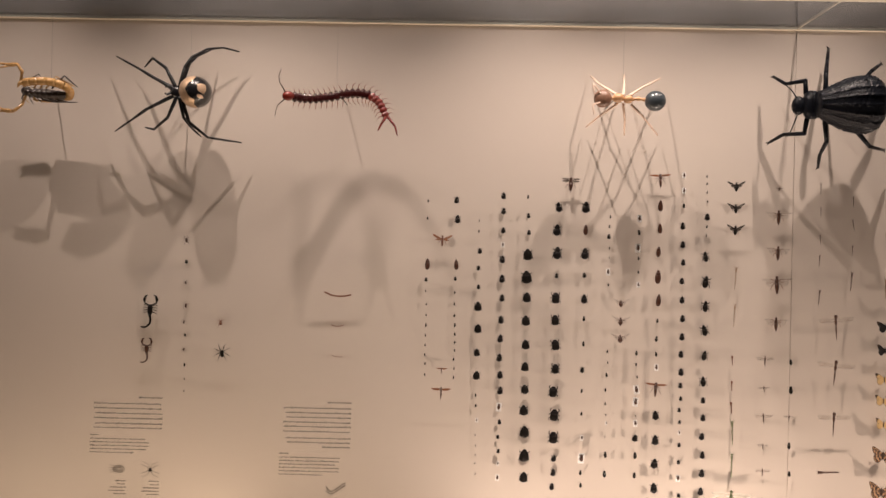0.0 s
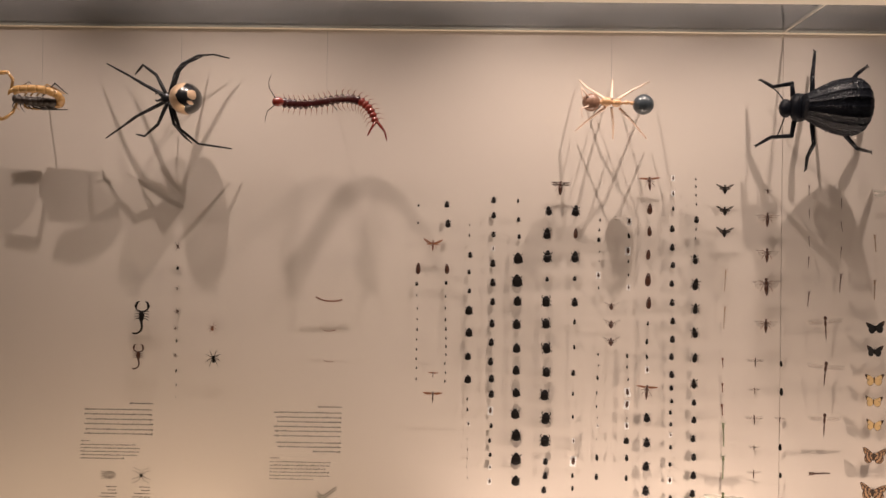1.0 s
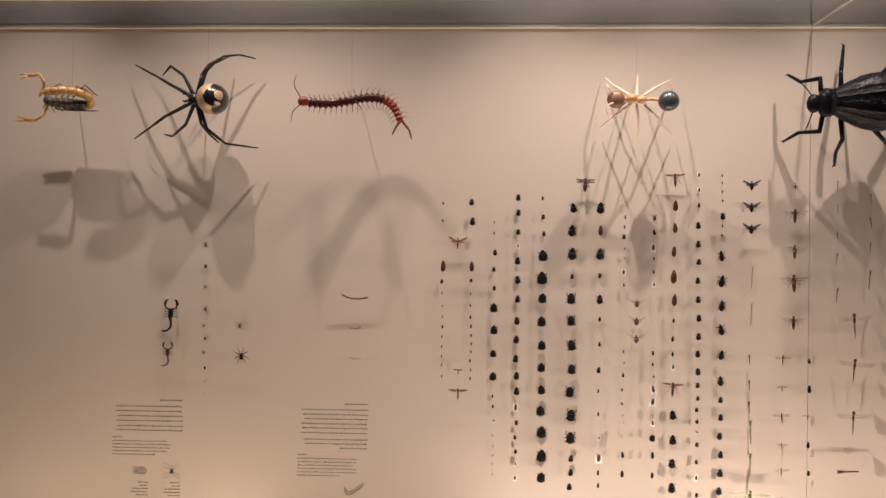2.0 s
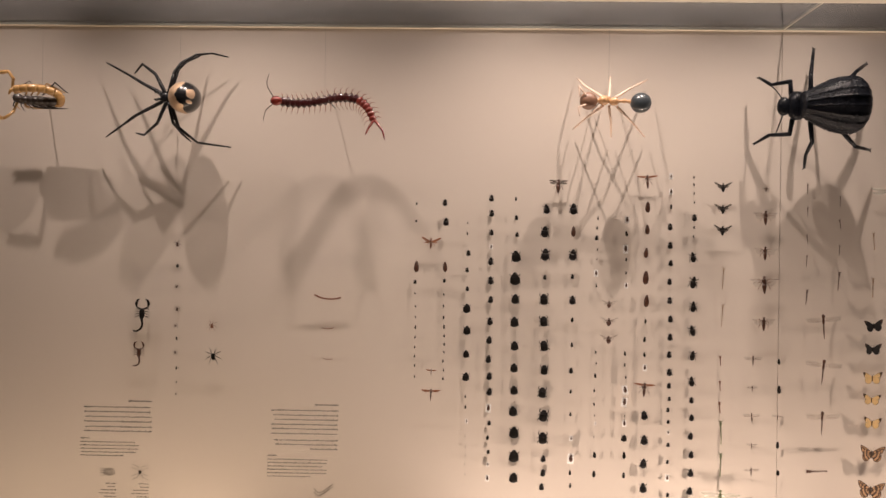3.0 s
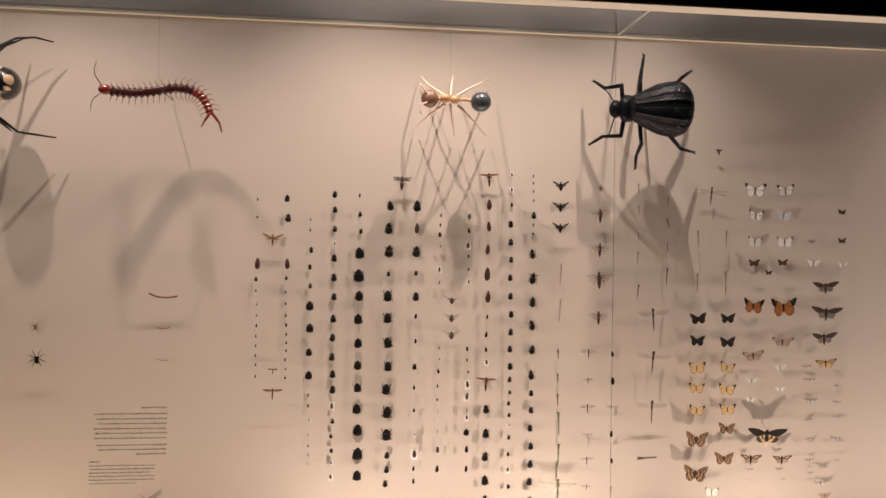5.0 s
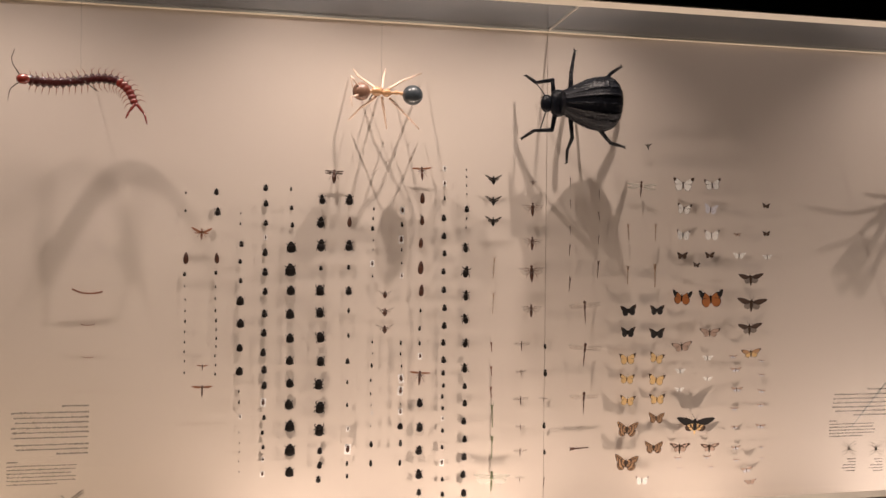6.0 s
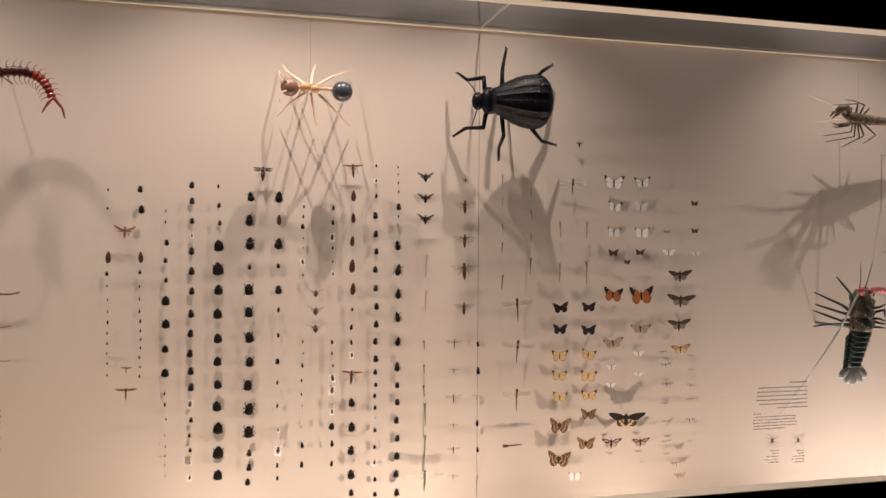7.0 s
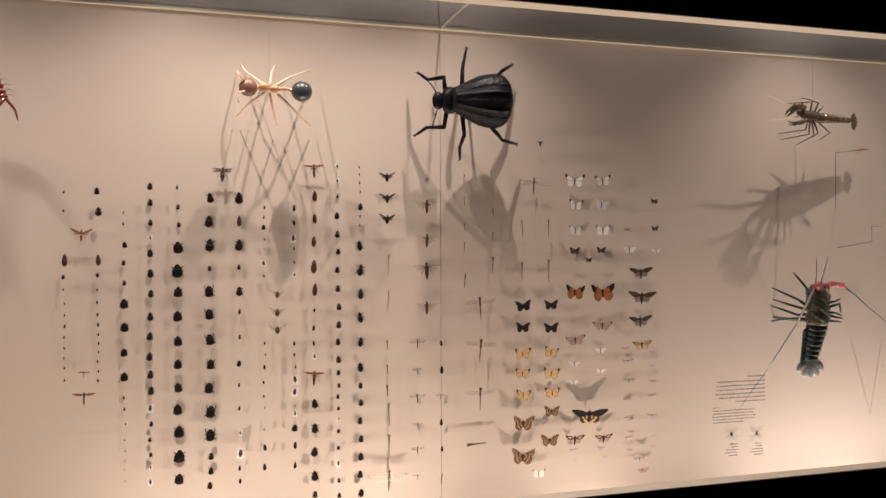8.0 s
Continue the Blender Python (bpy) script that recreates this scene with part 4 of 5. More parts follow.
def centipede():
    x, y, z = -1.2545, -0.120, 1.9505
    t = model("centipede_model", x, y, z, "large glossy dark red centipede model with many legs", "centipede model")
    spine = smooth_line([(-0.109, -0.040, -0.0096), (-0.086, -0.024, -0.0098), (-0.057, -0.008, -0.008), (-0.009, 0.010, 0.002), (0.0345, 0.012, 0.011), (0.077, 0.006, 0.0085), (0.107, -0.008, -0.008), (0.1245, -0.022, -0.0315), (0.1355, -0.032, -0.057)], 12)
    dist = [0.0]
    for a, b in zip(spine, spine[1:]):
        dist.append(dist[-1] + (b - a).length)

    def at(s):
        s = max(0.0, min(dist[-1] * 0.999, s))
        k = max(i for i, d in enumerate(dist[:-1]) if d <= s)
        return spine[k].lerp(spine[k + 1], (s - dist[k]) / (dist[k + 1] - dist[k]))
    n = 21
    step = dist[-1] / n
    for i in range(n):
        a, b = at(i * step), at((i + 1) * step)
        c, d = (a + b) / 2, (b - a).normalized()
        turn = -math.degrees(math.atan2(d.z, d.x))
        w = 0.0138 - 0.004 * max(0, (i - 13) / 8)
        red = i > 14
        seg = part("segment", blob(c, (step * 0.62, w * 0.75, w), turn, None, 12, 8), CENT_RED if red else CENT_DARK, t, "glossy red segment" if red else "")
        up = Vector((-d.z, 0, d.x))
        for s in (-1, 1):
            reach = 0.020 if s < 0 else 0.017
            lean = -d * (0.004 if i < 10 else -0.006) * 1.0
            part("leg", tube([c + s * up * w * 0.8, c + s * up * (w + reach * 0.45) + Vector((0, -0.006, 0)) + lean * 0.3, c + s * up * (w + reach) + Vector((0, 0.004, 0)) + lean * 1.6], [0.0014, 0.0011, 0.0004], 5), CENT_LEG, seg)
    part("head", blob((-0.119, -0.044, -0.0085), (0.0165, 0.012, 0.0130)), CENT_RED, t, "bright red head")
    limb(t, "antenna", [(-12.4, -0.2, -4.8), (-14.0, 2.5, -5.5), (-14.2, 4.0, -5.5), (-13.7, 6.1, -5.0)], 0.0014, 0.0006, CENT_DARK, 6, False)
    limb(t, "antenna", [(-12.4, -1.5, -4.8), (-14.4, -3.5, -5.5), (-14.8, -5.0, -5.5), (-15.1, -6.4, -5.0)], 0.0014, 0.0006, CENT_DARK, 6, False)
    limb(t, "tail_leg", [(13.6, -5.5, -3.2), (12.3, -7.8, -4.0), (11.6, -9.5, -4.5)], 0.004, 0.0012, CENT_RED)
    limb(t, "tail_leg", [(13.9, -5.5, -3.2), (16.0, -8.2, -4.0), (16.7, -10.8, -4.5)], 0.004, 0.0010, CENT_RED)
    mount(t, x, y, z, 0.0)
    rod(t, 0.012, y)


def ant():
    x, y, z = -0.504, -0.150, 1.952
    t = model("ant_model", x, y, z, "large honey coloured ant model with blue-black abdomen", "ant model")
    part("head", blob((-0.053, 0, 0.0), (0.0235, 0.019, 0.0235), 0, None, 20, 14), ANT_RED, t, "reddish brown head")
    part("thorax", blob((-0.013, 0, 0.002), (0.0155, 0.013, 0.0125)), ANT_GOLD, t)
    part("propodeum", blob((0.013, 0, -0.001), (0.0135, 0.012, 0.0105)), ANT_GOLD, t)
    part("neck", tube([(-0.034, 0, 0), (-0.022, 0, 0.001)], 0.005, 8), ANT_GOLD, t)
    part("petiole", tube([(0.024, 0, -0.001), (0.032, 0, 0), (0.040, 0, 0.001), (0.047, 0, 0), (0.054, 0, -0.001), (0.062, 0, -0.002)], [0.0045, 0.003, 0.0068, 0.003, 0.0055, 0.004], 10), ANT_GOLD, t)
    part("abdomen", blob((0.083, 0, -0.004), (0.0275, 0.026, 0.0265), 0, None, 28, 20), ANT_BLUE, t, "glossy blue-black abdomen")
    for pts in ([(-1.2, 1, 1.0), (-5.6, 5.2, 6), (-6.5, 8.6, 13)], [(0.2, 1, 1.0), (1, 5.1, 4.4), (2.6, 9, 13)], [(1.8, 1, 1.0), (5.6, 3.6, 1.9), (12.7, 8.3, 13)],
                [(-1.2, -1, 1.0), (-5.3, -3.8, 3.4), (-7.5, -5.5, 13)], [(0.2, -1, 1.0), (1.1, -4.9, 2.9), (3, -7.6, 13)], [(2.2, -1.2, 1.0), (5.5, -4.2, 1.5), (12.2, -7.4, 13)]):
        limb(t, "leg", pts, 0.0036, 0.0019, ANT_LEG, 8, True)
    for s in (1, -1):
        limb(t, "antenna", [(-6.2, s * 1.2, -1.5), (-8.2, s * (3.5 if s > 0 else 2.0), -2), (-7.8, s * (0.5 if s > 0 else 4.4), -2.2)], 0.002, 0.0014, ANT_LEG, 6)
    mount(t, x, y, z, 0.0)
    rod(t, -0.020, y)


def darkling():
    x, y, z = 0.086, -0.130, 1.951
    t = model("beetle_model", x, y, z, "large black darkling beetle model with ribbed wing cases", "beetle model")
    prof = []
    steps = 90
    for k in range(steps + 1):
        u = k / steps
        r = 0.033 + 0.044 * math.sin(u / 0.70 * math.pi / 2) ** 1.15 if u < 0.70 else 0.077 * (1 - ((u - 0.70) / 0.305) ** 2.8) ** 0.5
        prof.append((0.088 - 0.174 * u, max(r, 0.006)))
    seg = 216
    bm = bmesh.new()
    rings = []
    for i, (zz, r) in enumerate(prof):
        ring = []
        for k in range(seg):
            a = 2 * math.pi * k / seg
            crest = abs(math.cos(9 * a)) ** 8
            pits = noise.noise(Vector((a * 22, zz * 300, 0.0))) + 0.7 * noise.noise(Vector((a * 40, zz * 620, 4.0)))
            q = r * (0.958 + 0.034 * crest + 0.052 * pits * (0.30 + crest))
            ring.append(bm.verts.new((q * math.cos(a), q * math.sin(a), zz)))
        rings.append(ring)
    for a, b in zip(rings, rings[1:]):
        for k in range(seg):
            bm.faces.new((a[k], a[(k + 1) % seg], b[(k + 1) % seg], b[k]))
    bm.faces.new(rings[0][::-1])
    bm.faces.new(rings[-1])
    bmesh.ops.recalc_face_normals(bm, faces=bm.faces[:])
    bmesh.ops.rotate(bm, cent=(0, 0, 0), matrix=pose(0, 0, 0, 0, -90, 0).to_3x3(), verts=bm.verts[:])
    bmesh.ops.scale(bm, vec=(0.945, 0.97, 0.965), verts=bm.verts[:])
    bmesh.ops.translate(bm, vec=(-0.0175, -0.045, -0.008), verts=bm.verts[:])
    part("elytra", bm, BLACK_RIB, t, "ribbed black wing cases")
    bm = lathe([(0.0, 0.033), (0.006, 0.037), (0.022, 0.038), (0.032, 0.031), (0.037, 0.020)], 0.6, 24)
    bmesh.ops.rotate(bm, cent=(0, 0, 0), matrix=pose(0, 0, 0, 0, -90, 0).to_3x3(), verts=bm.verts[:])
    bmesh.ops.translate(bm, vec=(-0.084, -0.008, -0.004), verts=bm.verts[:])
    part("pronotum", bm, BLACK_RIB, t)
    for s in (-1, 1):
        part("shoulder", blob((-0.100, -0.012, -0.004 + s * 0.025), (0.015, 0.012, 0.012)), BLACK_RIB, t)
    part("head", blob((-0.130, 0, -0.005), (0.018, 0.016, 0.025)), BLACK_RIB, t)
    for pts in ([(-10.9, 2.4, 0.5), (-11.3, 6.1, 0.2), (-15, 5.9, 3.7), (-16.6, 8.4, 7.5)], [(-10.5, -3.6, 0.5), (-11.3, -7.7, 0.2), (-15.5, -7.6, 3.3), (-17.6, -9.2, 7.5)],
                [(-5.9, 3.7, 0.5), (-5.8, 8.5, 0.6), (-4.3, 12.3, 3.4), (-2.3, 16.3, 7.5)], [(-5.9, -4, 0.5), (-5.2, -9.6, 0.8), (-5.6, -12.7, 3.8), (-4.4, -15.5, 7.5)],
                [(3.2, 5.5, 0.5), (6.3, 9.1, 1.4), (11.8, 12.5, 7.5)], [(1.7, -6, 0.5), (6.7, -10.5, 2.2), (13, -10.7, 7.5)]):
        leg = limb(t, "leg", pts, 0.0064, 0.0036, BLACK_RIB)
        tip, knee = Vector(cm(pts)[-1]), Vector(cm(pts)[-2])
        way = (tip - knee).normalized()
        for k in (-1, 1):
            side_way = Vector((-way.z, 0, way.x)) * k
            part("claw", tube([tip, tip + way * 0.006 + side_way * 0.004, tip + way * 0.010 + side_way * 0.009], [0.003, 0.0018, 0.0005], 5), BLACK_RIB, leg)
    limb(t, "antenna", [(-13.6, 1.7, 0), (-14.6, 3.8, 0.9), (-15.2, 7, 6)], 0.0018, 0.0014, BLACK_RIB, 6)
    limb(t, "antenna", [(-13.3, -3, 0), (-13.8, -6.3, 2.1), (-13.3, -7.8, 6)], 0.0018, 0.0014, BLACK_RIB, 6)
    part("mounting_rod", tube([(0, 0.0, 0.0), (0, -y + 0.02, 0.0)], 0.004, 8), STEEL, t, "thin steel rod")


def camel_scorpion():
    x, y, z = -2.024, -0.110, 1.950
    t = model("scorpion_model", x, y, z, "large dark scorpion model with amber tail and pincers", "scorpion model")
    for i in range(7):
        w = 0.021 - 0.0013 * abs(i - 3)
        part("segment", blob((-0.050 + 0.0145 * i, 0, -0.003 - 0.001 * i), (0.0185, 0.026, w * 0.66)), SCORP_DARK, t)
    part("head", blob((-0.064, 0, 0.002), (0.014, 0.011, 0.013)), SCORP_DARK, t)
    tail = smooth_line([(-0.045, -0.05, 0.016), (-0.02, -0.05, 0.019), (0.012, -0.045, 0.021), (0.042, -0.035, 0.016), (0.062, -0.02, 0.004), (0.055, -0.005, -0.012), (0.04, 0.0, -0.01)], 3)
    for i, (a, b) in enumerate(zip(tail[::2], tail[2::2])):
        part("tail_joint", tube([a, a.lerp(b, 0.3), a.lerp(b, 0.8), b], [0.0100, 0.0108, 0.0109, 0.0104], 12), AMBER, t, "amber tail joint")
    part("sting", tube([(-0.045, -0.05, 0.016), (-0.056, -0.052, 0.012), (-0.062, -0.05, 0.002)], [0.008, 0.005, 0.001], 8), AMBER, t, "amber sting")
    for s, pts in ((1, [(-6.4, 0.6), (-7.4, 2.6, -1), (-6.6, 5, -2), (-8, 7, -2)]), (-1, [(-6.4, -0.6), (-7, -3.6, -1), (-8, -5, -2), (-9, -5.6, -2)])):
        limb(t, "arm", pts, 0.0036, 0.0046, AMBER)
        bx, bz = pts[-1][0] / 100, pts[-1][1] / 100
        hand = part("pincer", tube([(bx, -0.02, bz), (bx - 0.012, -0.02, bz - s * 0.002), (bx - 0.028, -0.02, bz - s * 0.003)], [0.004, 0.0062, 0.0045], 10), AMBER, t, "amber pincer")
        part("finger", tube([(bx - 0.026, -0.02, bz - s * 0.001), (bx - 0.045, -0.02, bz + s * 0.001), (bx - 0.056, -0.02, bz - s * 0.002)], [0.0036, 0.0026, 0.0008], 6), AMBER, hand)
        part("finger", tube([(bx - 0.026, -0.02, bz - s * 0.006), (bx - 0.044, -0.02, bz - s * 0.010), (bx - 0.053, -0.02, bz - s * 0.017)], [0.003, 0.0022, 0.0008], 6), AMBER, hand)
    for k in range(4):
        limb(t, "leg", [(-4.4 + 1.6 * k, 1), (-2.4 + 2.2 * k, 3.4 + 0.3 * k, -1), (2 + 1.6 * k, 3.4 - 0.5 * k, 0), (4.5 + 0.8 * k, 1.8, 1)], 0.0024, 0.0008, AMBER if k < 3 else SCORP_DARK, 6)
        limb(t, "leg", [(-4.4 + 1.6 * k, -1), (-3.4 + 2 * k, -2.2, -1), (-1 + 2.0 * k, -2.6, 0), (1 + 2 * k, -2.4, 1)], 0.0028, 0.0009, SCORP_DARK if k else AMBER, 6)
    for k in range(5):
        limb(t, "mouthpart", [(-6.6 + 0.9 * k, -0.8, -1), (-6.9 + 1.1 * k, -2.0 - 0.3 * (k % 2), -1.5), (-6.2 + 1.2 * k, -2.8 - 0.4 * (k % 3), -1)], 0.0018, 0.0006, AMBER if k % 2 else SCORP_DARK, 5)
    limb(t, "comb", [(-4.6, 1.8, -3), (-3.6, 3.6, -2), (-2.2, 4.4, -2), (-1.6, 3.8, -2)], 0.0018, 0.0008, SCORP_DARK, 5)
    mount(t, x, y, z, 0.0)
    rod(t, -0.034, y)


def crayfish():
    x, y, z = 1.216, -0.120, 1.959
    t = model("crayfish_model", x, y, z, "large shiny olive brown crayfish model with ivory antennae", "crayfish model")
    part("carapace", tube([(-0.066, 0, 0.006), (-0.050, 0, 0.004), (-0.030, 0, 0.0), (-0.005, 0, -0.003), (0.012, 0, -0.004)], [0.003, 0.010, 0.0165, 0.019, 0.0155], 14), CRAY, t)
    part("rostrum", tube([(-0.062, -0.006, 0.008), (-0.080, -0.008, 0.010), (-0.092, -0.008, 0.010)], [0.005, 0.003, 0.0006], 6), CRAY, t)
    for i in range(7):
        u = i / 6
        a = 0.012 + 0.0185 * i
        r = 0.0168 - 0.0068 * u
        part("segment", tube([(a, 0, -0.004), (a + 0.004, 0, -0.0042), (a + 0.014, 0, -0.0046), (a + 0.021, 0, -0.005)], [r * 0.82, r * 1.04, r, r * 0.8], 12), CRAY, t)
    for a in (-58, -28, 0, 28, 58):
        part("tail_fan", blob((0.150 + 0.014 * math.cos(radians(a)), 0, -0.007 + 0.020 * math.sin(radians(a))), (0.013, 0.003, 0.0066), -a), CRAY, t)
    limb(t, "claw_arm", [(-4, 1), (-5.4, 2.2, -2), (-7.2, 1.8, -3)], 0.0055, 0.0045, CRAY)
    claw = part("claw", tube([(-0.072, -0.03, 0.018), (-0.086, -0.035, 0.021), (-0.104, -0.035, 0.015), (-0.118, -0.03, 0.004)], [0.005, 0.012, 0.0125, 0.007], 12), CRAY, t)
    part("finger", tube([(-0.110, -0.03, 0.014), (-0.126, -0.03, 0.004), (-0.139, -0.03, -0.012)], [0.006, 0.0045, 0.001], 8), CRAY, claw)
    part("finger", tube([(-0.108, -0.03, 0.002), (-0.120, -0.03, -0.006), (-0.132, -0.03, -0.016)], [0.005, 0.0035, 0.001], 8), CRAY, claw)
    limb(t, "claw_arm", [(-3.4, -0.8), (-5, -2, -2), (-6.6, -2.6, -3)], 0.005, 0.004, CRAY)
    claw = part("claw", tube([(-0.064, -0.03, -0.026), (-0.080, -0.035, -0.030), (-0.100, -0.035, -0.035)], [0.0045, 0.008, 0.006], 10), CRAY, t)
    part("finger", tube([(-0.098, -0.03, -0.033), (-0.116, -0.03, -0.033), (-0.130, -0.03, -0.030)], [0.0045, 0.003, 0.001], 8), CRAY, claw)
    part("finger", tube([(-0.098, -0.03, -0.038), (-0.114, -0.03, -0.041), (-0.128, -0.03, -0.040)], [0.0035, 0.0025, 0.001], 8), CRAY, claw)
    for s in (-1, 1):
        part("eye", blob((-0.060, -0.012, 0.005 + s * 0.009), (0.0035, 0.0035, 0.0035), 0, None, 8, 6), SPIDER_BLACK, t, "glossy black eye")
    limb(t, "antenna", [(-6, 1.4), (-12, 3.4, -0.5), (-19, 5.6, 0)], 0.0022, 0.0010, CRAY_PALE, 6, False, "ivory antenna")
    limb(t, "antenna", [(-6, -0.6), (-12, -2, -0.5), (-17.6, -2.9, 0)], 0.0022, 0.0010, CRAY_PALE, 6, False, "ivory antenna")
    for pts in ([(-1.4, 1.4), (-1.7, 4.2, -1), (-9.8, 3.4, 1)], [(0.2, 1.4), (0.8, 4, -1), (-2, 5.2, 0), (-4.4, 5.6, 1)], [(1.6, 1.4), (2.6, 3, -1), (4.6, 3.9, 1)],
                [(-2.4, -1.5), (-4.2, -4.8, -1), (-12.6, -6.4, 1)], [(-1.6, -1.8), (-3, -6.2, -1), (-12, -8.2, 1)], [(-0.8, -1.8), (-1, -6.4, -1), (-6, -9.6, 1)], [(0, -1.8), (0.6, -5.6, -1), (0.2, -6.8, 1)], [(1.6, -1.8), (5.2, -5.2, -1), (2.4, -7.8, 1)]):
        limb(t, "leg", pts, 0.0028, 0.0009, CRAY, 6)
    mount(t, x, y, z, 0.0)
    t.matrix_basis = pose(x, y, z, 0, 0, 8) @ Matrix.Diagonal((1.14, 1, 1, 1))
    part("mounting_rod", tube([(0.02, 0.0, 0.0), (0.02 + math.sin(radians(8)) * 0.17, 0.165, 0.0)], 0.0010, 8), STEEL, t, "thin steel rod")


def spiny_lobster():
    x, y, z = 1.156, -0.200, 1.325
    t = model("spiny_lobster_model", x, y, z, "large dark teal spiny lobster model with coral pink antenna bases", "lobster model")
    part("carapace", lathe([(-0.030, 0.032), (-0.018, 0.036), (0.004, 0.036), (0.010, 0.032), (0.014, 0.031), (0.020, 0.036), (0.050, 0.035), (0.078, 0.029), (0.098, 0.018)], 0.8, 24, 12, 0.02), LOB_BROWN, t, "mottled brown carapace")
    for i in range(44):
        a, zz = (i * 2.4) % 5.2 - 2.6, -0.02 + 0.0025 * i
        px, py = 0.037 * math.sin(a / 2), -0.029 * math.cos(a / 2)
        part("spine", tube([(px, py, zz), (px * 1.1, py * 1.35, zz + 0.008)], [0.003, 0.0006], 5), LOB_DARK, t)
    for i in range(7):
        u = i / 6
        cx, cz, w = -0.002 - 0.024 * u, -0.037 - 0.0152 * i, 0.035 - 0.010 * u
        ring = part("tail_segment", lathe([(cz - 0.009, w * 0.86), (cz - 0.004, w), (cz + 0.005, w * 1.03), (cz + 0.008, w * 0.9)], 0.7, 18), LOB_DARK, t, "dark teal tail segment")
        for v in ring.data.vertices:
            v.co.x += cx
        part("ridge", tube([(cx - w * 0.9, -w * 0.42, cz - 0.0065), (cx - w * 0.5, -w * 0.67, cz - 0.0075), (cx, -w * 0.74, cz - 0.008), (cx + w * 0.5, -w * 0.67, cz - 0.0075), (cx + w * 0.9, -w * 0.42, cz - 0.0065)], 0.0012, 5), LOB_MID, ring)
        part("side_spur", tube([(cx - w * 0.85, 0, cz), (cx - w * 1.28, 0, cz - 0.008), (cx - w * 1.50, 0, cz - 0.020)], [0.006, 0.005, 0.0015], 6), LOB_DARK, ring)
    for k, a in enumerate((-56, -28, 0, 28, 56)):
        d = Vector((math.sin(radians(a)), 0, -math.cos(radians(a))))
        c = Vector((-0.027, 0, -0.134)) + d * 0.030
        part("tail_fan", blob(c, (0.0165, 0.004, 0.030), -a), LOB_PALE, t, "grey teal tail fan")
    for pts in ([(-4.2, 3.4), (-8.4, 5.2, -2), (-16.6, 9, 0)], [(-4.2, 2.2), (-8.4, 2.9, -2), (-16.2, 5.4, 0)], [(-4.4, 0.6), (-8.8, 0.6, -2), (-17, 3.6, 0)], [(-4.2, -1), (-9, -0.4, -2), (-14, -0.6, -1), (-17, -1.2, 0)], [(-3.6, 6.6), (-5.6, 8.8, -2), (-8.8, 13.6, 0)]):
        limb(t, "leg", pts, 0.0050, 0.0020, LOB_DARK, 8)
    for pts in ([(3.4, 4), (6, 4.4, -1), (9, 5.2, 0)], [(3.4, 2.4), (7.6, 3.6, -1), (9.0, 0.8, 0)], [(3.6, 1), (6, 0.8, -1), (9.4, -0.2, 0)], [(3.6, 0.2), (6.4, -0.6, -1), (9.6, -1, 0)], [(3.4, -1.6), (6, -1.8, -1), (9, -2.2, 0)]):
        limb(t, "leg", pts, 0.0042, 0.0020, LOB_DARK, 8)
    part("antenna_base", tube([(-0.014, -0.02, 0.084), (-0.024, -0.03, 0.098), (-0.036, -0.03, 0.090)], [0.008, 0.0105, 0.006], 10), LOB_PINK, t, "coral pink antenna base")
    for i in range(9):
        px = -0.034 + 0.0135 * i
        part("spine", tube([(px, -0.030, 0.094), (px + 0.001, -0.036, 0.106 + 0.003 * (i % 2))], [0.0034, 0.0007], 5), LOB_PINK, t, "coral pink spine")
    part("antenna_base", tube([(0.014, -0.02, 0.090), (0.034, -0.02, 0.098), (0.052, -0.02, 0.098), (0.072, -0.02, 0.094), (0.088, -0.02, 0.088)], [0.007, 0.010, 0.0075, 0.009, 0.005], 10), LOB_PINK, t, "coral pink antenna base")
    limb(t, "antenna", [(-3.4, 9, -3), (-9.8, -1.6, -3), (-19.2, -15.2, -1.5), (-29.8, -28.8, 0)], 0.0034, 0.0008, LOB_PALE, 6, False)
    limb(t, "antenna", [(8.6, 8.8, -2), (13, 6, -2), (18, 2.8, -1), (27.6, -3.4, 0), (40, -14, 1)], 0.0030, 0.0006, LOB_DARK, 6, False)
    limb(t, "antennule", [(-0.8, 8.8), (-1, 13, -1), (-1.1, 18, -1)], 0.0016, 0.0006, LOB_DARK, 6, False)
    limb(t, "antennule", [(0.8, 8.8), (1.6, 13, -1), (3.2, 18.2, -1)], 0.0016, 0.0006, LOB_DARK, 6, False)
    limb(t, "feeler", [(-0.4, 9), (1.2, 10.4, -1), (2.4, 9, -1)], 0.0016, 0.0010, LOB_DARK, 6, False)
    part("mounting_rod", tube([(0, 0.0, -0.02), (0, -y + 0.02, -0.02)], 0.004, 8), STEEL, t, "thin steel rod")


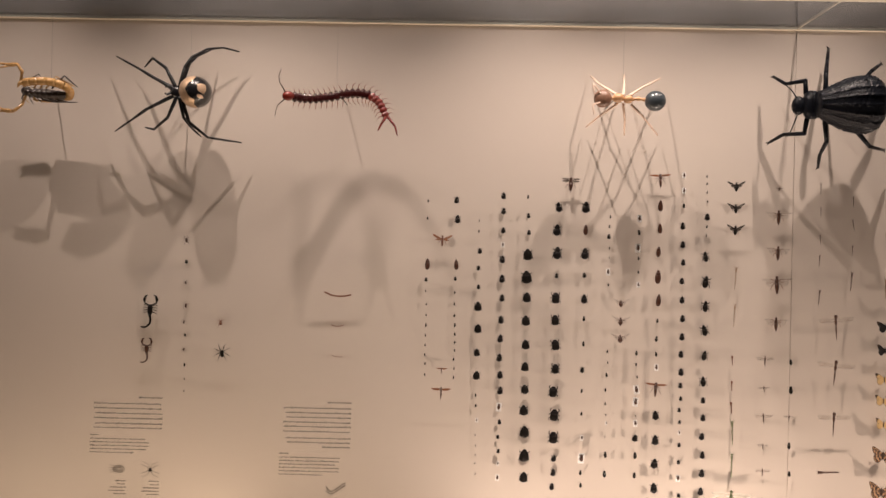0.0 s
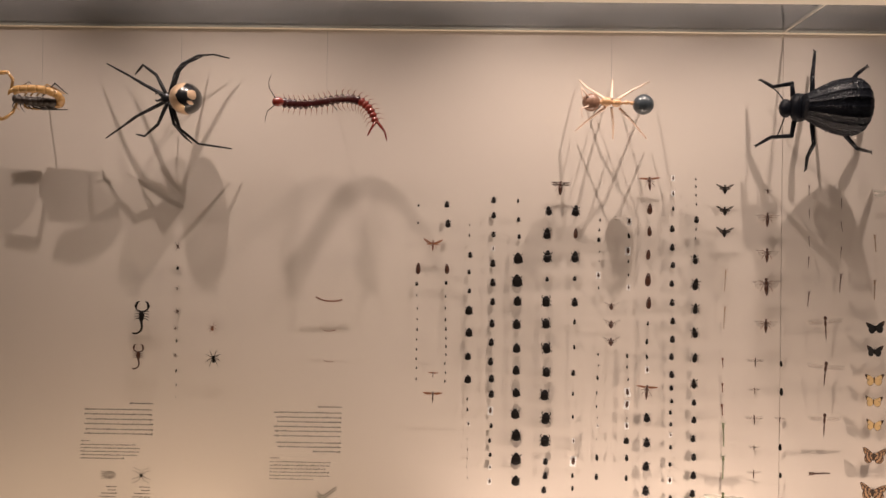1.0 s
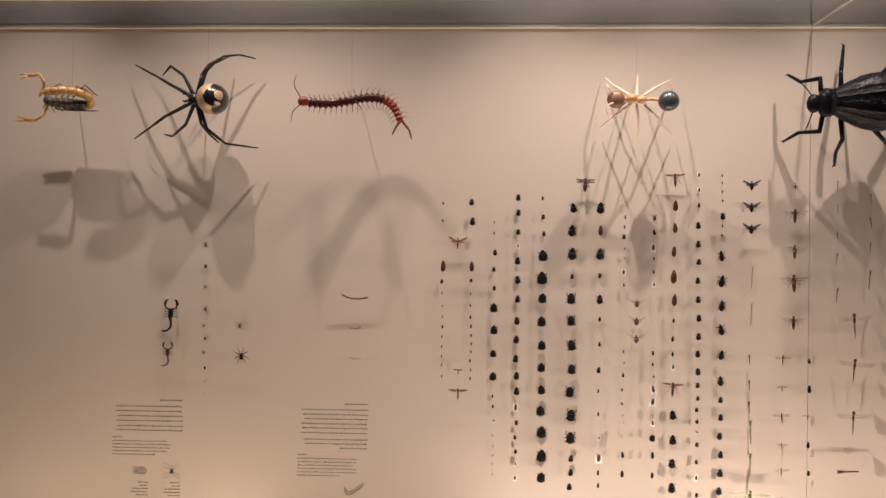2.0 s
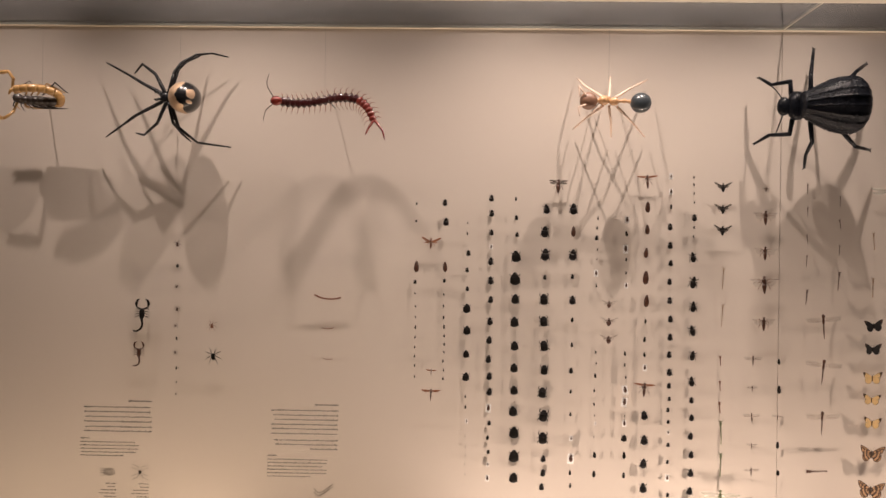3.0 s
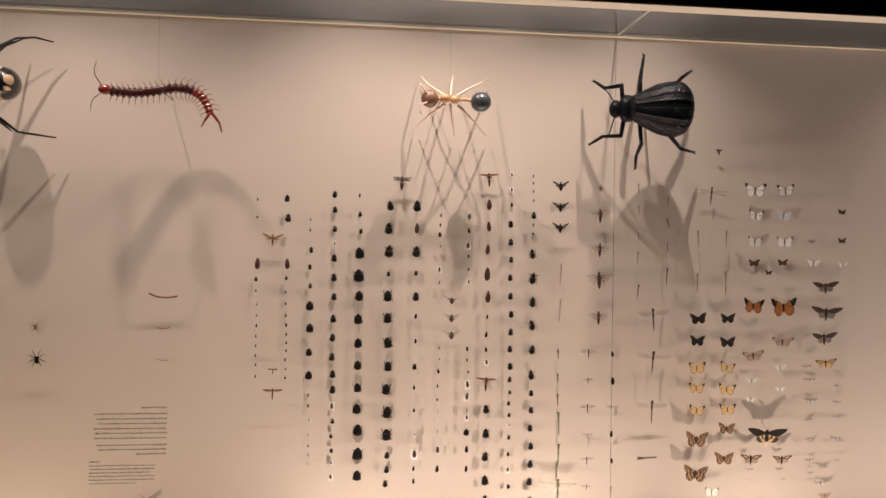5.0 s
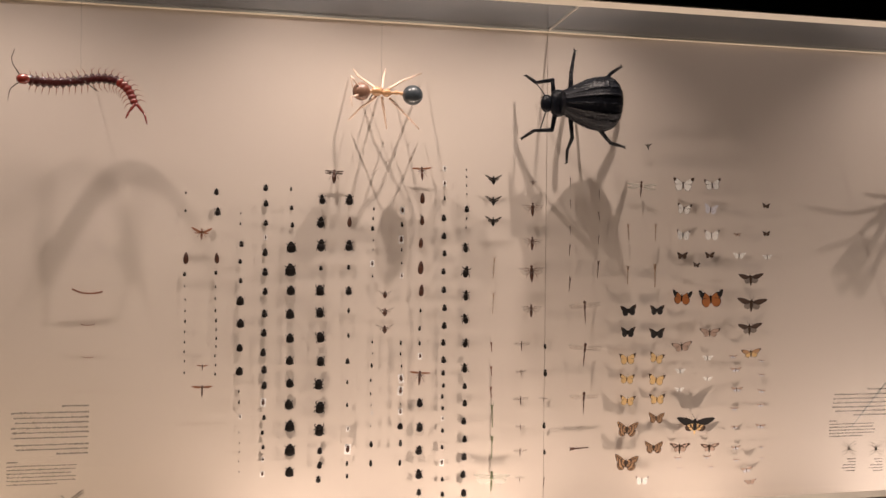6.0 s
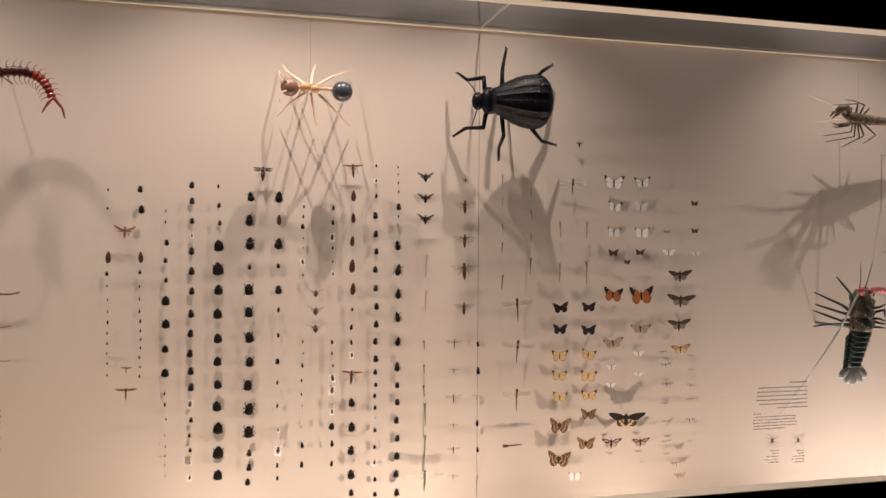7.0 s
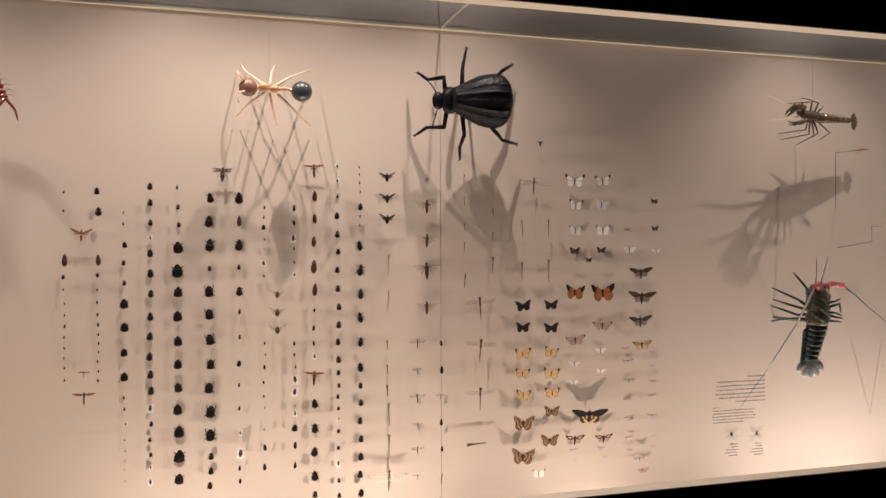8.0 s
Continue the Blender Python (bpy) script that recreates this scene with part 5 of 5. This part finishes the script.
def prawns():
    """Small pale specimens held clear of the wall on bent wires."""
    t = thing("shrimp_specimen", pose(1.273, -0.15, 1.839), "tiny translucent shrimp held out on a bent steel wire", "shrimp", "crustaceans on wires")
    part("bent_wire", tube([(0.136, 0.152, -0.170), (0, 0.0, -0.15), (0, 0, -0.06), (0, 0, 0), (0.05, 0, 0.006), (0.10, 0, 0.012)], 0.0011, 5), STEEL, t, "bent steel wire")
    part("body", tube([(0.07, -0.003, 0.009), (0.10, -0.003, 0.013), (0.13, -0.003, 0.016)], [0.002, 0.004, 0.001], 6), STRAW, t)
    for s in (-1, 1):
        part("feeler", tube([(0.10, -0.003, 0.013), (0.085, -0.003, 0.013 + s * 0.009), (0.07, -0.003, 0.013 + s * 0.010)], 0.0008, 4), STRAW, t)
    t = thing("crab_specimen", pose(1.49, -0.15, 1.615), "pale spidery crab held out on a bent steel wire", "crab", "crustaceans on wires")
    part("bent_wire", tube([(-0.075, 0.155, -0.08), (-0.075, 0.0, -0.06), (-0.075, 0, -0.01), (0.0, 0, -0.01)], 0.0011, 5), STEEL, t, "bent steel wire")
    part("shell", blob((0.02, -0.004, 0), (0.022, 0.008, 0.018)), STRAW, t)
    for a in (150, 170, 190, 215, -30, -10, 10, 30):
        c, d = math.cos(radians(a)), math.sin(radians(a))
        part("leg", tube([(0.02 + 0.018 * c, -0.004, 0.015 * d), (0.02 + 0.045 * c, -0.010, 0.05 * d), (0.02 + 0.07 * c, -0.004, 0.075 * d)], [0.0022, 0.0018, 0.0006], 5), CRAY_PALE, t)
    t = thing("wire_stand", pose(1.405, -0.15, 0.998), "bent steel specimen wire fixed to the wall", "wire", "crustaceans on wires")
    part("wire", tube([(0.066, 0.152, 0.226), (0, 0, 0), (0.09, 0, -0.02), (0.14, 0, -0.028)], 0.0005, 5), STEEL, t)
    part("wire", tube([(0.199, 0.152, 0.221), (0, 0, 0)], 0.0005, 5), STEEL, t)

black_widow()
centipede()
ant()
darkling()
camel_scorpion()
crayfish()
spiny_lobster()
prawns()
